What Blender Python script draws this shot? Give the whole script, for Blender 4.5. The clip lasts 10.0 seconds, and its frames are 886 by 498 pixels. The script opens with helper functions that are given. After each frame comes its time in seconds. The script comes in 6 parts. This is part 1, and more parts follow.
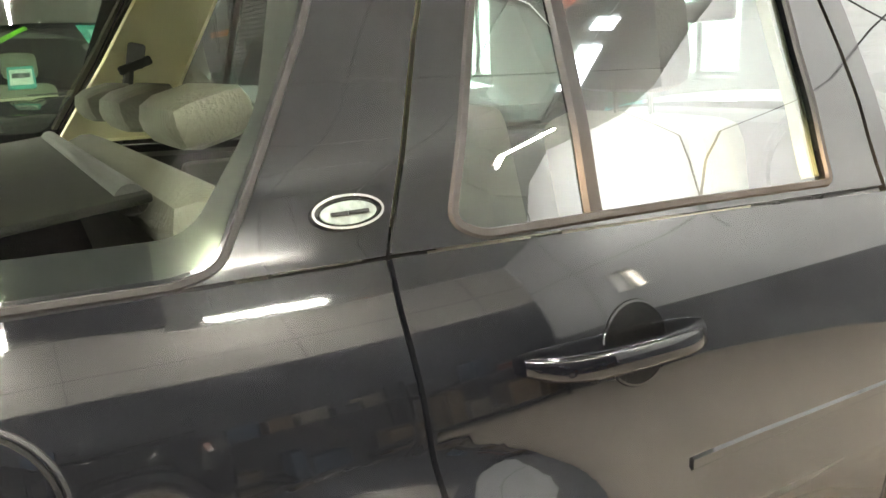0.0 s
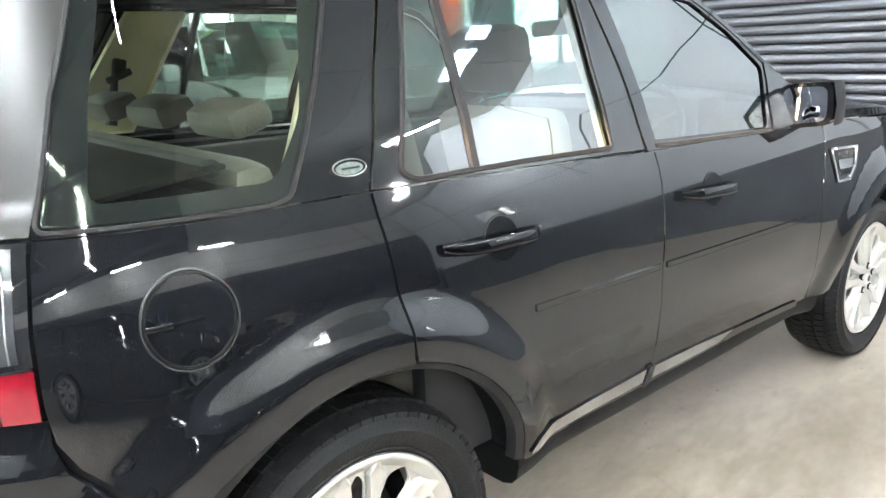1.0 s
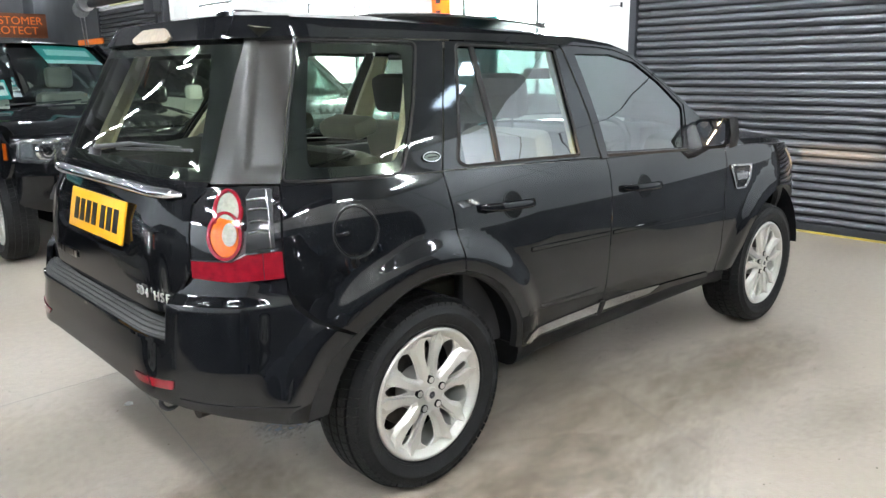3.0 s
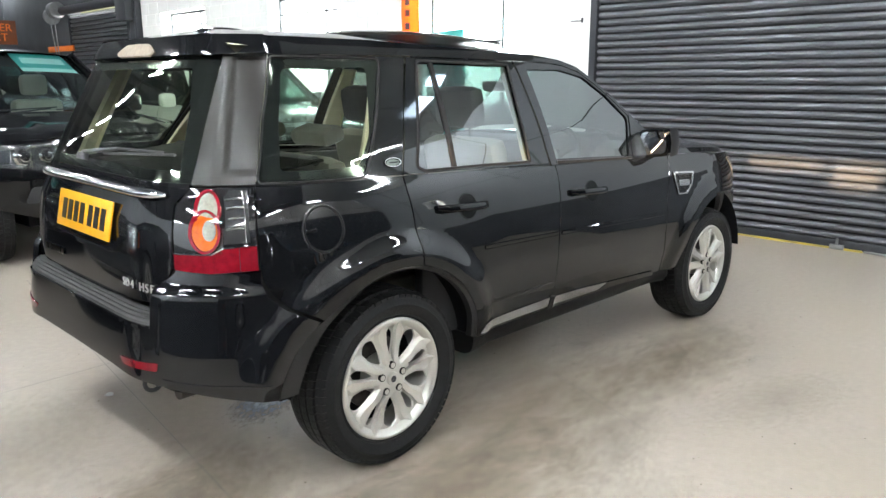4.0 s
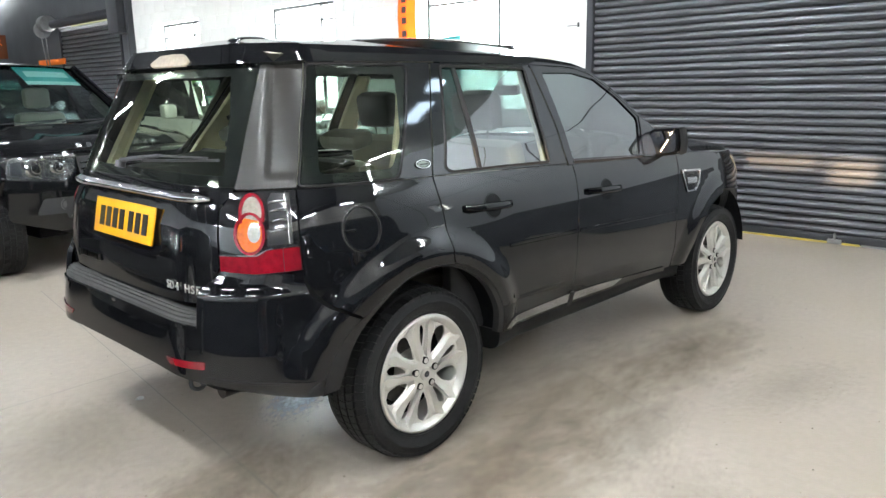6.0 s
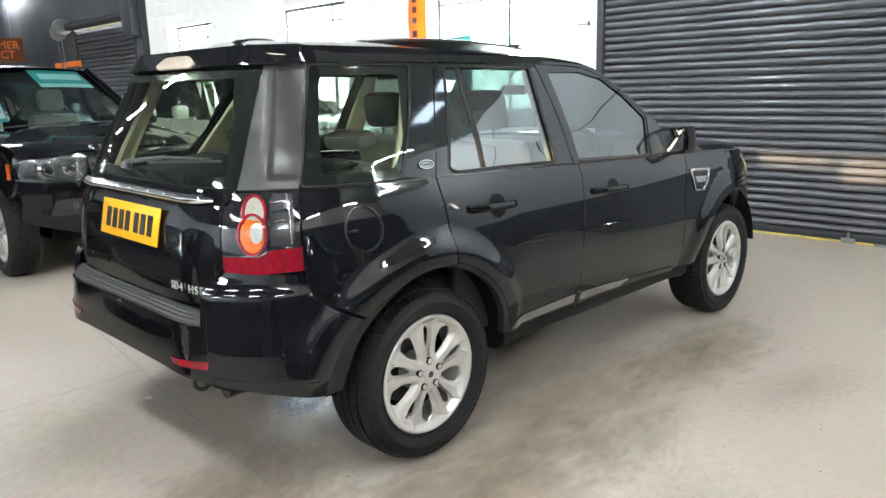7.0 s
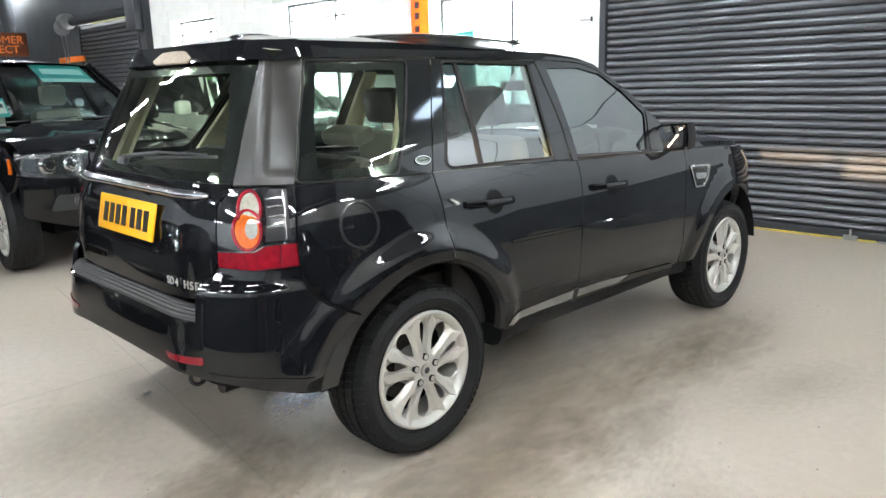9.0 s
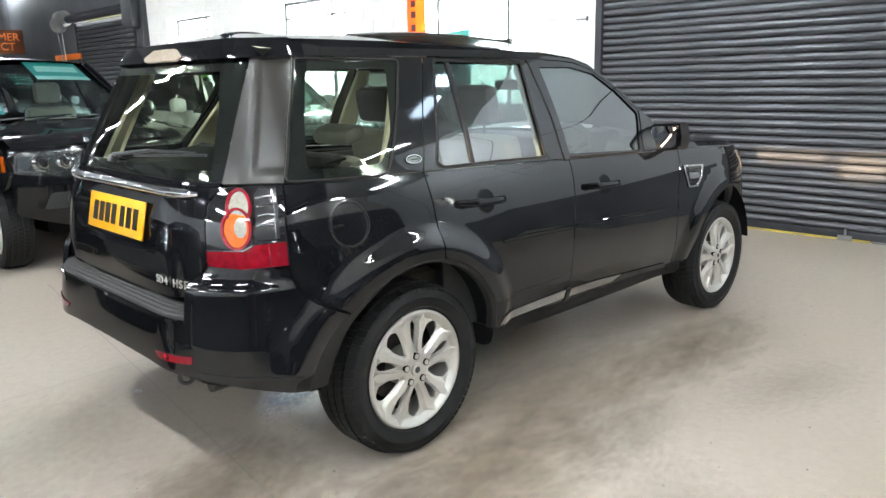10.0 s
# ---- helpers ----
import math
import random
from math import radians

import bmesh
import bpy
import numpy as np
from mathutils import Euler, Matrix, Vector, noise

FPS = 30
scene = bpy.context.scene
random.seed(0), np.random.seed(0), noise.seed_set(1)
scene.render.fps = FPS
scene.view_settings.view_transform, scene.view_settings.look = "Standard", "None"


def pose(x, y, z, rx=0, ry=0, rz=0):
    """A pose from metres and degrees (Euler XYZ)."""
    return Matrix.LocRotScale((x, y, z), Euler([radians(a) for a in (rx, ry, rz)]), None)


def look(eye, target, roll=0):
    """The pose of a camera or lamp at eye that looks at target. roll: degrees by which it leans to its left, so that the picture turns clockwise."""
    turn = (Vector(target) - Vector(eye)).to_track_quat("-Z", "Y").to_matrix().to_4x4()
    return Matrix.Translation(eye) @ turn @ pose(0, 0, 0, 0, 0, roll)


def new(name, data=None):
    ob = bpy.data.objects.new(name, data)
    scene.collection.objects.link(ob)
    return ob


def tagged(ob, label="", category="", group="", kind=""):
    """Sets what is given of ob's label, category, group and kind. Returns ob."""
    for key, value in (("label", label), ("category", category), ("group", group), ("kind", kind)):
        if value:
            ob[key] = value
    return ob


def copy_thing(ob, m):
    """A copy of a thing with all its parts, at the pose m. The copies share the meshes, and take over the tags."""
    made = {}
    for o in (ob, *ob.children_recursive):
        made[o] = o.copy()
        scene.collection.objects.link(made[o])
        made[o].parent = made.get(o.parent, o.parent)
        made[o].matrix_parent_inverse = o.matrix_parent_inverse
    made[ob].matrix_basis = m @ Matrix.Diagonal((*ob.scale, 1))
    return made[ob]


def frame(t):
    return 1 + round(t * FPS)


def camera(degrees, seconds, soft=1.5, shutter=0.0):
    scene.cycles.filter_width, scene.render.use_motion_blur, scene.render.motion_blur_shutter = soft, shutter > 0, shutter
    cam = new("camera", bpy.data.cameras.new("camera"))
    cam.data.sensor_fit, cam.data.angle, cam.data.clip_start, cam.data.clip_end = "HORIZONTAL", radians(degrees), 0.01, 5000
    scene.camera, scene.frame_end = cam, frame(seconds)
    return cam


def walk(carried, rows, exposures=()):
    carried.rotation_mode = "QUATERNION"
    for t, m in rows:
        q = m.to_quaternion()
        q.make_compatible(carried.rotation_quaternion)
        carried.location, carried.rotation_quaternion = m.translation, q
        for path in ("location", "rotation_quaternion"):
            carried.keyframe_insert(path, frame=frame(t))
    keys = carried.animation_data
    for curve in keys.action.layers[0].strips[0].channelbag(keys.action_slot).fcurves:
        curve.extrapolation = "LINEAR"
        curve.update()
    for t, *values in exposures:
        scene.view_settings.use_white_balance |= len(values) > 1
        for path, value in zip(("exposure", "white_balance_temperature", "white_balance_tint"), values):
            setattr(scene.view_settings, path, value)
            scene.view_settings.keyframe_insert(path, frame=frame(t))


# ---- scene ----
cam = camera(61.6, 10.0)
PATH = [
    (0, (-0.241, -1.522, 1.335), (0.766, 0.138, 0.855), -2.0),
    (0.5, (-0.453, -1.798, 1.373), (0.702, -0.251, 0.85), -5.2),
    (1, (-0.73, -2.048, 1.415), (0.515, -0.574, 0.887), -2.6),
    (1.5, (-1.03, -2.274, 1.439), (0.223, -0.797, 0.941), 0.7),
    (2, (-1.257, -2.508, 1.439), (-0.041, -1.008, 0.916), 2.1),
    (2.5, (-1.485, -2.595, 1.457), (-0.215, -1.127, 0.974), 0.3),
    (4, (-1.791, -2.959, 1.495), (-0.411, -1.58, 1.053), 0.0),
    (4.5, (-1.875, -2.938, 1.493), (-0.466, -1.585, 1.061), -0.5),
    (5, (-1.973, -2.888, 1.481), (-0.56, -1.541, 1.05), -0.6),
    (5.5, (-1.982, -2.897, 1.484), (-0.57, -1.546, 1.056), -0.8),
    (7, (-1.946, -2.945, 1.487), (-0.57, -1.558, 1.062), -1.4),
    (7.5, (-1.932, -2.945, 1.486), (-0.568, -1.547, 1.056), -1.5),
    (8, (-1.931, -2.944, 1.489), (-0.571, -1.543, 1.053), -1.5),
    (8.5, (-1.928, -2.951, 1.484), (-0.566, -1.553, 1.049), -1.5),
    (9, (-1.921, -2.963, 1.486), (-0.554, -1.569, 1.05), -1.3),
    (9.5, (-1.91, -2.976, 1.486), (-0.54, -1.586, 1.051), -1.2),
    (10, (-1.898, -2.978, 1.486), (-0.527, -1.589, 1.047), -1.1),
]
EXPOSURES = [(0.0, 3.3, 8000, 12), (0.5, 3.15, 6900, 10), (1.0, 2.9, 6500, 10), (1.5, 2.55, 6500, 10), (2.0, 2.2, 6500, 10), (2.5, 2.02, 6500, 10), (4.0, 1.84, 6600, 10), (10.0, 1.82, 6600, 10)]
walk(cam, [(t, look(eye, target, roll)) for t, eye, target, roll in PATH], EXPOSURES)

# ---- world and light ----
world = bpy.data.worlds.new("daylight")
scene.world = world
world.use_nodes = True
wn = world.node_tree
sky = wn.nodes.new("ShaderNodeTexSky")
sky.sky_type, sky.sun_disc = "NISHITA", False
sky.sun_elevation, sky.sun_rotation = radians(5), radians(250)
wn.nodes["Background"].inputs[1].default_value = 0.05
wn.links.new(sky.outputs[0], wn.nodes["Background"].inputs[0])
sun = new("sun", bpy.data.lights.new("sun", "SUN"))
sun.data.energy, sun.data.angle, sun.data.color = 5.0, radians(0.5), (1.0, 0.74, 0.45)
sun.matrix_world = look((-10, -3.64, 0.93), (0, 0, 0))
TUBE = 160.0        # glow of the ceiling tubes
ROOFLIGHT = 5.5   # daylight through the plastic roof sheets
WINDOW_W = 160.0   # skylight standing in the three wall windows

# ---- materials ----
def mat(name, base, rough=0.5, metal=0.0, var=0.0, scale=6.0, bump=0.0, bscale=60.0, coat=0.0, tint=None, stain=0.0, sscale=0.8, rvar=0.0, spec=0.5, emit=0.0, rand=0.0):
    m = bpy.data.materials.new(name)
    m.use_nodes = True
    nt = m.node_tree
    b = nt.nodes["Principled BSDF"]
    b.inputs["Roughness"].default_value = rough
    b.inputs["Metallic"].default_value = metal
    b.inputs["Coat Weight"].default_value = coat
    b.inputs["Coat Roughness"].default_value = 0.03
    b.inputs["Specular IOR Level"].default_value = spec
    base = (*base, 1.0)
    b.inputs["Base Color"].default_value = base
    if emit:
        b.inputs["Emission Color"].default_value = base
        b.inputs["Emission Strength"].default_value = emit
    if not (var or bump or stain or rvar or rand):
        return m
    tc = nt.nodes.new("ShaderNodeTexCoord")
    def noise_node(s, detail=5.0):
        n = nt.nodes.new("ShaderNodeTexNoise")
        n.inputs["Scale"].default_value, n.inputs["Detail"].default_value = s, detail
        nt.links.new(tc.outputs["Object"], n.inputs["Vector"])
        return n
    def mix(a, bcol, fac, how="MIX"):
        x = nt.nodes.new("ShaderNodeMix")
        x.data_type, x.blend_type = "RGBA", how
        for k, v in ((6, a), (7, bcol)):
            if isinstance(v, tuple):
                x.inputs[k].default_value = v
            else:
                nt.links.new(v, x.inputs[k])
        if isinstance(fac, float):
            x.inputs[0].default_value = fac
        else:
            nt.links.new(fac, x.inputs[0])
        return x.outputs[2]
    def ramp(sock, lo, hi, a=0.0, c=1.0):
        r = nt.nodes.new("ShaderNodeMapRange")
        r.inputs[1].default_value, r.inputs[2].default_value, r.inputs[3].default_value, r.inputs[4].default_value = lo, hi, a, c
        nt.links.new(sock, r.inputs[0])
        return r.outputs[0]
    col = base
    if var:
        t2 = tuple(min(1, c * (1 - var)) for c in base[:3]) + (1.0,) if tint is None or stain else (*tint, 1.0)
        col = mix(col, t2, ramp(noise_node(scale).outputs[0], 0.32, 0.68))
    if stain:
        t3 = tuple(c * (1 - stain) for c in base[:3]) + (1.0,) if tint is None else (*tint, 1.0)
        col = mix(col, t3, ramp(noise_node(sscale, 8.0).outputs[0], 0.47, 0.66, 0.0, 0.75))
    if rand:
        oi = nt.nodes.new("ShaderNodeObjectInfo")
        col = mix(col, tuple(c * (1 - rand) for c in base[:3]) + (1.0,), oi.outputs["Random"])
    if not isinstance(col, tuple):
        nt.links.new(col, b.inputs["Base Color"])
    if rvar:
        nt.links.new(ramp(noise_node(scale * 1.7).outputs[0], 0.3, 0.7, max(rough - rvar, 0.0), min(rough + rvar, 1.0)), b.inputs["Roughness"])
    if bump:
        bp = nt.nodes.new("ShaderNodeBump")
        bp.inputs["Strength"].default_value, bp.inputs["Distance"].default_value = bump, 0.01
        nt.links.new(noise_node(bscale, 4.0).outputs[0], bp.inputs["Height"])
        nt.links.new(bp.outputs[0], b.inputs["Normal"])
    return m


def glass(name, tint, face=0.075, rough=0.0):
    """A thin pane: light passes straight, tinted; the gloss grows at grazing angles."""
    m = bpy.data.materials.new(name)
    m.use_nodes = True
    nt = m.node_tree
    nt.nodes.remove(nt.nodes["Principled BSDF"])
    tr, gl = nt.nodes.new("ShaderNodeBsdfTransparent"), nt.nodes.new("ShaderNodeBsdfGlossy")
    tr.inputs[0].default_value, gl.inputs["Roughness"].default_value = (*tint, 1), rough
    lw, pw, ma, mx = (nt.nodes.new(k) for k in ("ShaderNodeLayerWeight", "ShaderNodeMath", "ShaderNodeMath", "ShaderNodeMixShader"))
    lw.inputs[0].default_value = 0.5
    pw.operation, pw.inputs[1].default_value = "POWER", 4.0
    ma.operation, ma.inputs[1].default_value, ma.inputs[2].default_value = "MULTIPLY_ADD", 0.90, face
    for a, b in ((lw.outputs["Facing"], pw.inputs[0]), (pw.outputs[0], ma.inputs[0]), (ma.outputs[0], mx.inputs[0]), (tr.outputs[0], mx.inputs[1]), (gl.outputs[0], mx.inputs[2]), (mx.outputs[0], nt.nodes["Material Output"].inputs[0])):
        nt.links.new(a, b)
    return m


PAINT = mat("black_car_paint", (0.0055, 0.0058, 0.0068), 0.04, rvar=0.015, scale=3.0, spec=0.54)
PAINT2 = mat("black_suv_paint", (0.006, 0.0063, 0.007), 0.05, rvar=0.02, scale=3.0, spec=0.42)
WHITE_PAINT = mat("white_car_paint", (0.72, 0.74, 0.74), 0.25, coat=1.0, var=0.05, scale=2.0)
SATIN = mat("satin_black_pillar", (0.015, 0.012, 0.009), 0.30, spec=0.46, var=0.1, scale=30.0)
FRIT = mat("black_glass_border", (0.012, 0.013, 0.0145), 0.06, spec=0.6)
SEAL = mat("dark_rubber", (0.010, 0.010, 0.010), 0.5, spec=0.16, var=0.3, scale=30, bump=0.1)
TRIM = mat("grey_window_trim", (0.018, 0.016, 0.015), 0.45, spec=0.18, var=0.2, scale=40)
CUP = mat("black_trim_and_cup_shade", (0.003, 0.003, 0.003), 0.25, spec=0.12)
SILL_BRIGHT = mat("sill_brightwork", (0.56, 0.58, 0.61), 0.12, 1.0, rvar=0.05, scale=6)
PLASTIC = mat("black_moulded_plastic", (0.016, 0.016, 0.017), 0.5, bump=0.25, bscale=350, var=0.3)
PAD = mat("grey_bumper_pad", (0.065, 0.063, 0.060), 0.5, bump=0.3, bscale=300, var=0.25, scale=20)
BAR = mat("bright_gate_bar", (0.80, 0.80, 0.82), 0.07, 1.0, rvar=0.03, scale=10)
CHROME = mat("chrome", (0.72, 0.71, 0.70), 0.08, 1.0, rvar=0.05, scale=12)
SILVER = mat("silver_wheel_paint", (0.63, 0.61, 0.565), 0.30, 0.62, var=0.06, scale=5)
BADGE = mat("silver_green_badge", (0.13, 0.155, 0.135), 0.3, 0.3, var=0.4, scale=120)
BRAKE = mat("brake_steel", (0.10, 0.09, 0.085), 0.5, 0.9, var=0.5, scale=25)
TYRE = mat("tyre_rubber", (0.011, 0.011, 0.0115), 0.55, spec=0.3, var=0.35, scale=18, bump=0.3, bscale=160)
LINER = mat("arch_liner", (0.009, 0.009, 0.010), 0.8, spec=0.08, bump=0.4, bscale=90)
PLATE = mat("yellow_plate", (0.90, 0.42, 0.008), 0.30, var=0.06, scale=30, coat=0.3)
PLATE_INK = mat("plate_black", (0.01, 0.01, 0.01), 0.4)
RED = mat("red_lens", (0.25, 0.006, 0.016), 0.12, coat=1.0, var=0.35, scale=40)
RED_DARK = mat("dark_red_lens", (0.22, 0.006, 0.015), 0.12, coat=1.0, var=0.25, scale=30)
AMBER = mat("amber_lens", (0.66, 0.12, 0.008), 0.15, coat=1.0, var=0.3, scale=60)
LENS = mat("clear_lens_white", (0.36, 0.345, 0.29), 0.15, coat=1.0, var=0.25, scale=90)
LENS_DARK = mat("smoked_side_lens", (0.05, 0.05, 0.052), 0.1, 0.3, coat=1.0)
LENS_RIB = mat("dim_lens_rib", (0.12, 0.12, 0.12), 0.25, 0.8)
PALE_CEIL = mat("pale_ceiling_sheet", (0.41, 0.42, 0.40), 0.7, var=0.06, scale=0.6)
LAMP_SILVER = mat("silvered_lamp", (0.30, 0.30, 0.31), 0.2, 0.9, var=0.7, scale=45, coat=1.0)
LAMP_BODY = mat("smoked_lamp_body", (0.012, 0.012, 0.013), 0.05, coat=1.0)
BRAKE_LENS = mat("clear_high_brake_lens", (0.40, 0.32, 0.23), 0.35, coat=0.2, var=0.25, scale=60)
GLASS = glass("tinted_car_glass", (0.20, 0.26, 0.245), 0.19)
GLASS_SCREEN = glass("windscreen_glass", (0.60, 0.68, 0.66), 0.10)
GLASS_REAR = glass("privacy_car_glass", (0.72, 0.79, 0.66), 0.05)
GLASS_CLEAR = glass("clear_glass", (0.93, 0.96, 0.95))
SOUTH_CREAM = mat("dull_cream_wall", (0.52, 0.50, 0.47), 0.75, var=0.15, scale=0.7, bump=0.2, bscale=20)
CREAM = mat("cream_trim", (0.82, 0.76, 0.54), 0.65, bump=0.2, bscale=250, var=0.1)
CREAM_SEAT = mat("cream_leather", (0.40, 0.375, 0.30), 0.5, bump=0.3, bscale=180, var=0.15)
GREY_SEAT = mat("grey_green_leather", (0.11, 0.107, 0.088), 0.5, bump=0.3, bscale=180, var=0.15)
DARK_SEAT = mat("black_leather", (0.025, 0.025, 0.026), 0.45, bump=0.3, bscale=180, var=0.2)
COVER = mat("black_cover_cloth", (0.007, 0.007, 0.006), 0.7, spec=0.15, bump=0.2, bscale=300, var=0.3)
DASH = mat("dark_dashboard", (0.03, 0.03, 0.032), 0.55, bump=0.3, bscale=220)
CARPET = mat("dark_carpet", (0.03, 0.029, 0.027), 0.95, bump=0.6, bscale=400, var=0.3)
MIRROR = mat("mirror_glass", (0.85, 0.86, 0.88), 0.02, 1.0)
MESH_GREY = mat("grille_mesh", (0.10, 0.10, 0.10), 0.4, 0.7)
FLOOR = mat("painted_concrete", (0.422, 0.364, 0.303), 0.33, var=0.11, scale=22.0, bump=0.2, bscale=80, stain=0.5, sscale=1.1, rvar=0.04, tint=(0.39, 0.335, 0.265))
FLOOR_JOINT = mat("floor_joint", (0.33, 0.31, 0.285), 0.8)
GRIT = mat("floor_grit", (0.16, 0.14, 0.12), 0.8)
HANDLE = mat("gloss_black_handle", (0.003, 0.003, 0.004), 0.07, spec=0.45)
def floor_patch_mat(name, colour, size, strength):
    """A floor patch of dirt, painted shade or sheen: thins out in a ragged way from the middle."""
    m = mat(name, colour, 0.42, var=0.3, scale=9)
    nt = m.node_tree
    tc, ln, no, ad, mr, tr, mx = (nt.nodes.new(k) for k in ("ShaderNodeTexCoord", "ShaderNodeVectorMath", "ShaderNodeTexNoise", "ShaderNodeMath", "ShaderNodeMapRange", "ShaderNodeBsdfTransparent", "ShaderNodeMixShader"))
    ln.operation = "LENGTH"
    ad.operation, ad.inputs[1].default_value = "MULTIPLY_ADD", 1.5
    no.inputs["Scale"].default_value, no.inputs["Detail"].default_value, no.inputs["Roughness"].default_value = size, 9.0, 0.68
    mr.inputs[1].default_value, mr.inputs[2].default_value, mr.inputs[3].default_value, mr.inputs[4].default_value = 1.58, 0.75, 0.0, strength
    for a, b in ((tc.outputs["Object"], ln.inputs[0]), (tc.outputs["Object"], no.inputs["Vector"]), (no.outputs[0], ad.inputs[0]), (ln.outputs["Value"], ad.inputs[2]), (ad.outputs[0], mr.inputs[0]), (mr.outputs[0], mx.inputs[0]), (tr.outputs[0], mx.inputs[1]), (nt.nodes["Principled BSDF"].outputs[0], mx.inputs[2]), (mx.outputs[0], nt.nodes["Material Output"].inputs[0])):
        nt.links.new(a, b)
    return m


# Brown stain that also carries the car's soft shadow as colour.
STAIN_SHADE = floor_patch_mat("brown_stain_and_car_shade", (0.30, 0.225, 0.15), 4.0, 0.42)
SCUFF = floor_patch_mat("dark_floor_scuff", (0.24, 0.20, 0.155), 13.0, 0.20)
# Window light mirrored on the floor, put in as a pale bluish colour.
FLOOR_SHEEN = floor_patch_mat("bluish_floor_sheen", (0.60, 0.68, 0.80), 9.0, 0.9)
BRIGHT = mat("polished_trim", (0.60, 0.595, 0.585), 0.22, 0.9, rvar=0.06, scale=8)
BOXES = [mat("stored_box", tuple(0.5 * v for v in c), 0.7, var=0.2, scale=4) for c in ((0.35, 0.24, 0.13), (0.10, 0.11, 0.13), (0.42, 0.08, 0.05), (0.55, 0.5, 0.42), (0.05, 0.12, 0.22))]
WHITEWALL = mat("white_painted_block", (0.75, 0.74, 0.705), 0.7, var=0.08, scale=2.2, bump=0.35, bscale=28, stain=0.08, sscale=0.6, rand=0.04)
MORTAR = mat("painted_mortar", (0.73, 0.72, 0.685), 0.8, bump=0.3, bscale=40)
DARKWALL = mat("dark_painted_wall", (0.062, 0.065, 0.072), 0.6, var=0.3, scale=1.5, bump=0.2, bscale=30)
DADO = mat("grey_blue_dado", (0.17, 0.18, 0.20), 0.5, var=0.35, scale=1.4)
NAVY = mat("dark_blue_cladding", (0.022, 0.026, 0.036), 0.5, var=0.25, scale=1.2)
CREAMWALL = mat("pale_wall", (0.70, 0.73, 0.76), 0.75, var=0.12, scale=0.7, bump=0.2, bscale=20)
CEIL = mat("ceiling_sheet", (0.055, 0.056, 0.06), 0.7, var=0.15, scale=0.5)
SLAT = mat("grey_steel_slat", (0.33, 0.335, 0.36), 0.19, 0.3, var=0.15, scale=1.6, rand=0.12)
SIGN_BROWN = mat("dark_orange_sign", (0.16, 0.045, 0.015), 0.5, var=0.2, scale=4)
SLAT_FAR = mat("black_steel_slat", (0.24, 0.25, 0.26), 0.4, 0.3, var=0.2, scale=1.4, rand=0.15)
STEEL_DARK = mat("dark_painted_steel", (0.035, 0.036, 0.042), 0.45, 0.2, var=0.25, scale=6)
GALV = mat("galvanised_steel", (0.30, 0.30, 0.30), 0.45, 0.7, var=0.2, scale=12)
YELLOW = mat("yellow_edge", (0.62, 0.46, 0.05), 0.6, var=0.4, scale=4, tint=(0.32, 0.26, 0.10))
ORANGE = mat("orange_print", (0.88, 0.19, 0.018), 0.6, var=0.12, scale=3)
TEAL = mat("teal_print", (0.03, 0.36, 0.34), 0.5, var=0.1, scale=6)
TEAL_PALE = mat("pale_teal_print", (0.42, 0.72, 0.68), 0.5)
GREEN = mat("green_tape", (0.16, 0.62, 0.02), 0.5)
CARD = mat("white_card", (0.75, 0.76, 0.74), 0.6, var=0.1, scale=20)
INK = mat("dark_ink", (0.04, 0.04, 0.045), 0.6)
FRAME = mat("window_frame_paint", (0.05, 0.05, 0.05), 0.5, var=0.3, scale=20)
TUBE_M = mat("tube_glow", (0.88, 0.95, 1.0), 0.5, emit=TUBE)
ROOFLIGHT_M = mat("rooflight_glow", (0.62, 0.80, 1.0), 0.5, emit=ROOFLIGHT)

# ---- building helpers ----
from mathutils.geometry import delaunay_2d_cdt


def thing(name, label, category, group="", at=None, kind=""):
    ob = tagged(new(name), label, category, group, kind)
    if at is not None:
        ob.matrix_world = at
    return ob


def link_mesh(name, me, material, parent=None, label=""):
    if material:
        me.materials.append(material)
    ob = new(name, me)
    if parent:
        ob.parent = parent
    if label:
        ob["label"] = label
    return ob


def part(name, bm, material, parent=None, label="", smooth=True, angle=35):
    bmesh.ops.recalc_face_normals(bm, faces=bm.faces[:])
    me = bpy.data.meshes.new(name)
    if smooth:
        for f in bm.faces:
            f.smooth = True
        for e in bm.edges:
            if len(e.link_faces) == 2 and e.calc_face_angle(0) > radians(angle):
                e.smooth = False
    bm.to_mesh(me)
    bm.free()
    return link_mesh(name, me, material, parent, label)


def box(bm, lo, hi, m=None, bevel=0.0):
    lo, hi = Vector(lo), Vector(hi)
    r = bmesh.ops.create_cube(bm, size=1.0, matrix=Matrix.Translation((lo + hi) / 2) @ Matrix.Diagonal((*(hi - lo), 1)))
    vs = r["verts"]
    if bevel:
        es = list({e for v in vs for e in v.link_edges})
        g = bmesh.ops.bevel(bm, geom=es, offset=bevel, segments=2, affect="EDGES", profile=0.5)
        vs = list({v for f in g["faces"] for v in f.verts} | {v for v in vs if v.is_valid})
    if m is not None:
        bmesh.ops.transform(bm, matrix=m, verts=vs)
    return bm


def boxed(lo, hi, bevel=0.0, m=None):
    return box(bmesh.new(), lo, hi, m, bevel)


def rod(bm, a, b, r, r2=None, n=12):
    a, b = Vector(a), Vector(b)
    d = b - a
    m = Matrix.Translation((a + b) / 2) @ d.to_track_quat("Z", "Y").to_matrix().to_4x4()
    bmesh.ops.create_cone(bm, cap_ends=True, segments=n, radius1=r, radius2=r if r2 is None else r2, depth=d.length, matrix=m)
    return bm


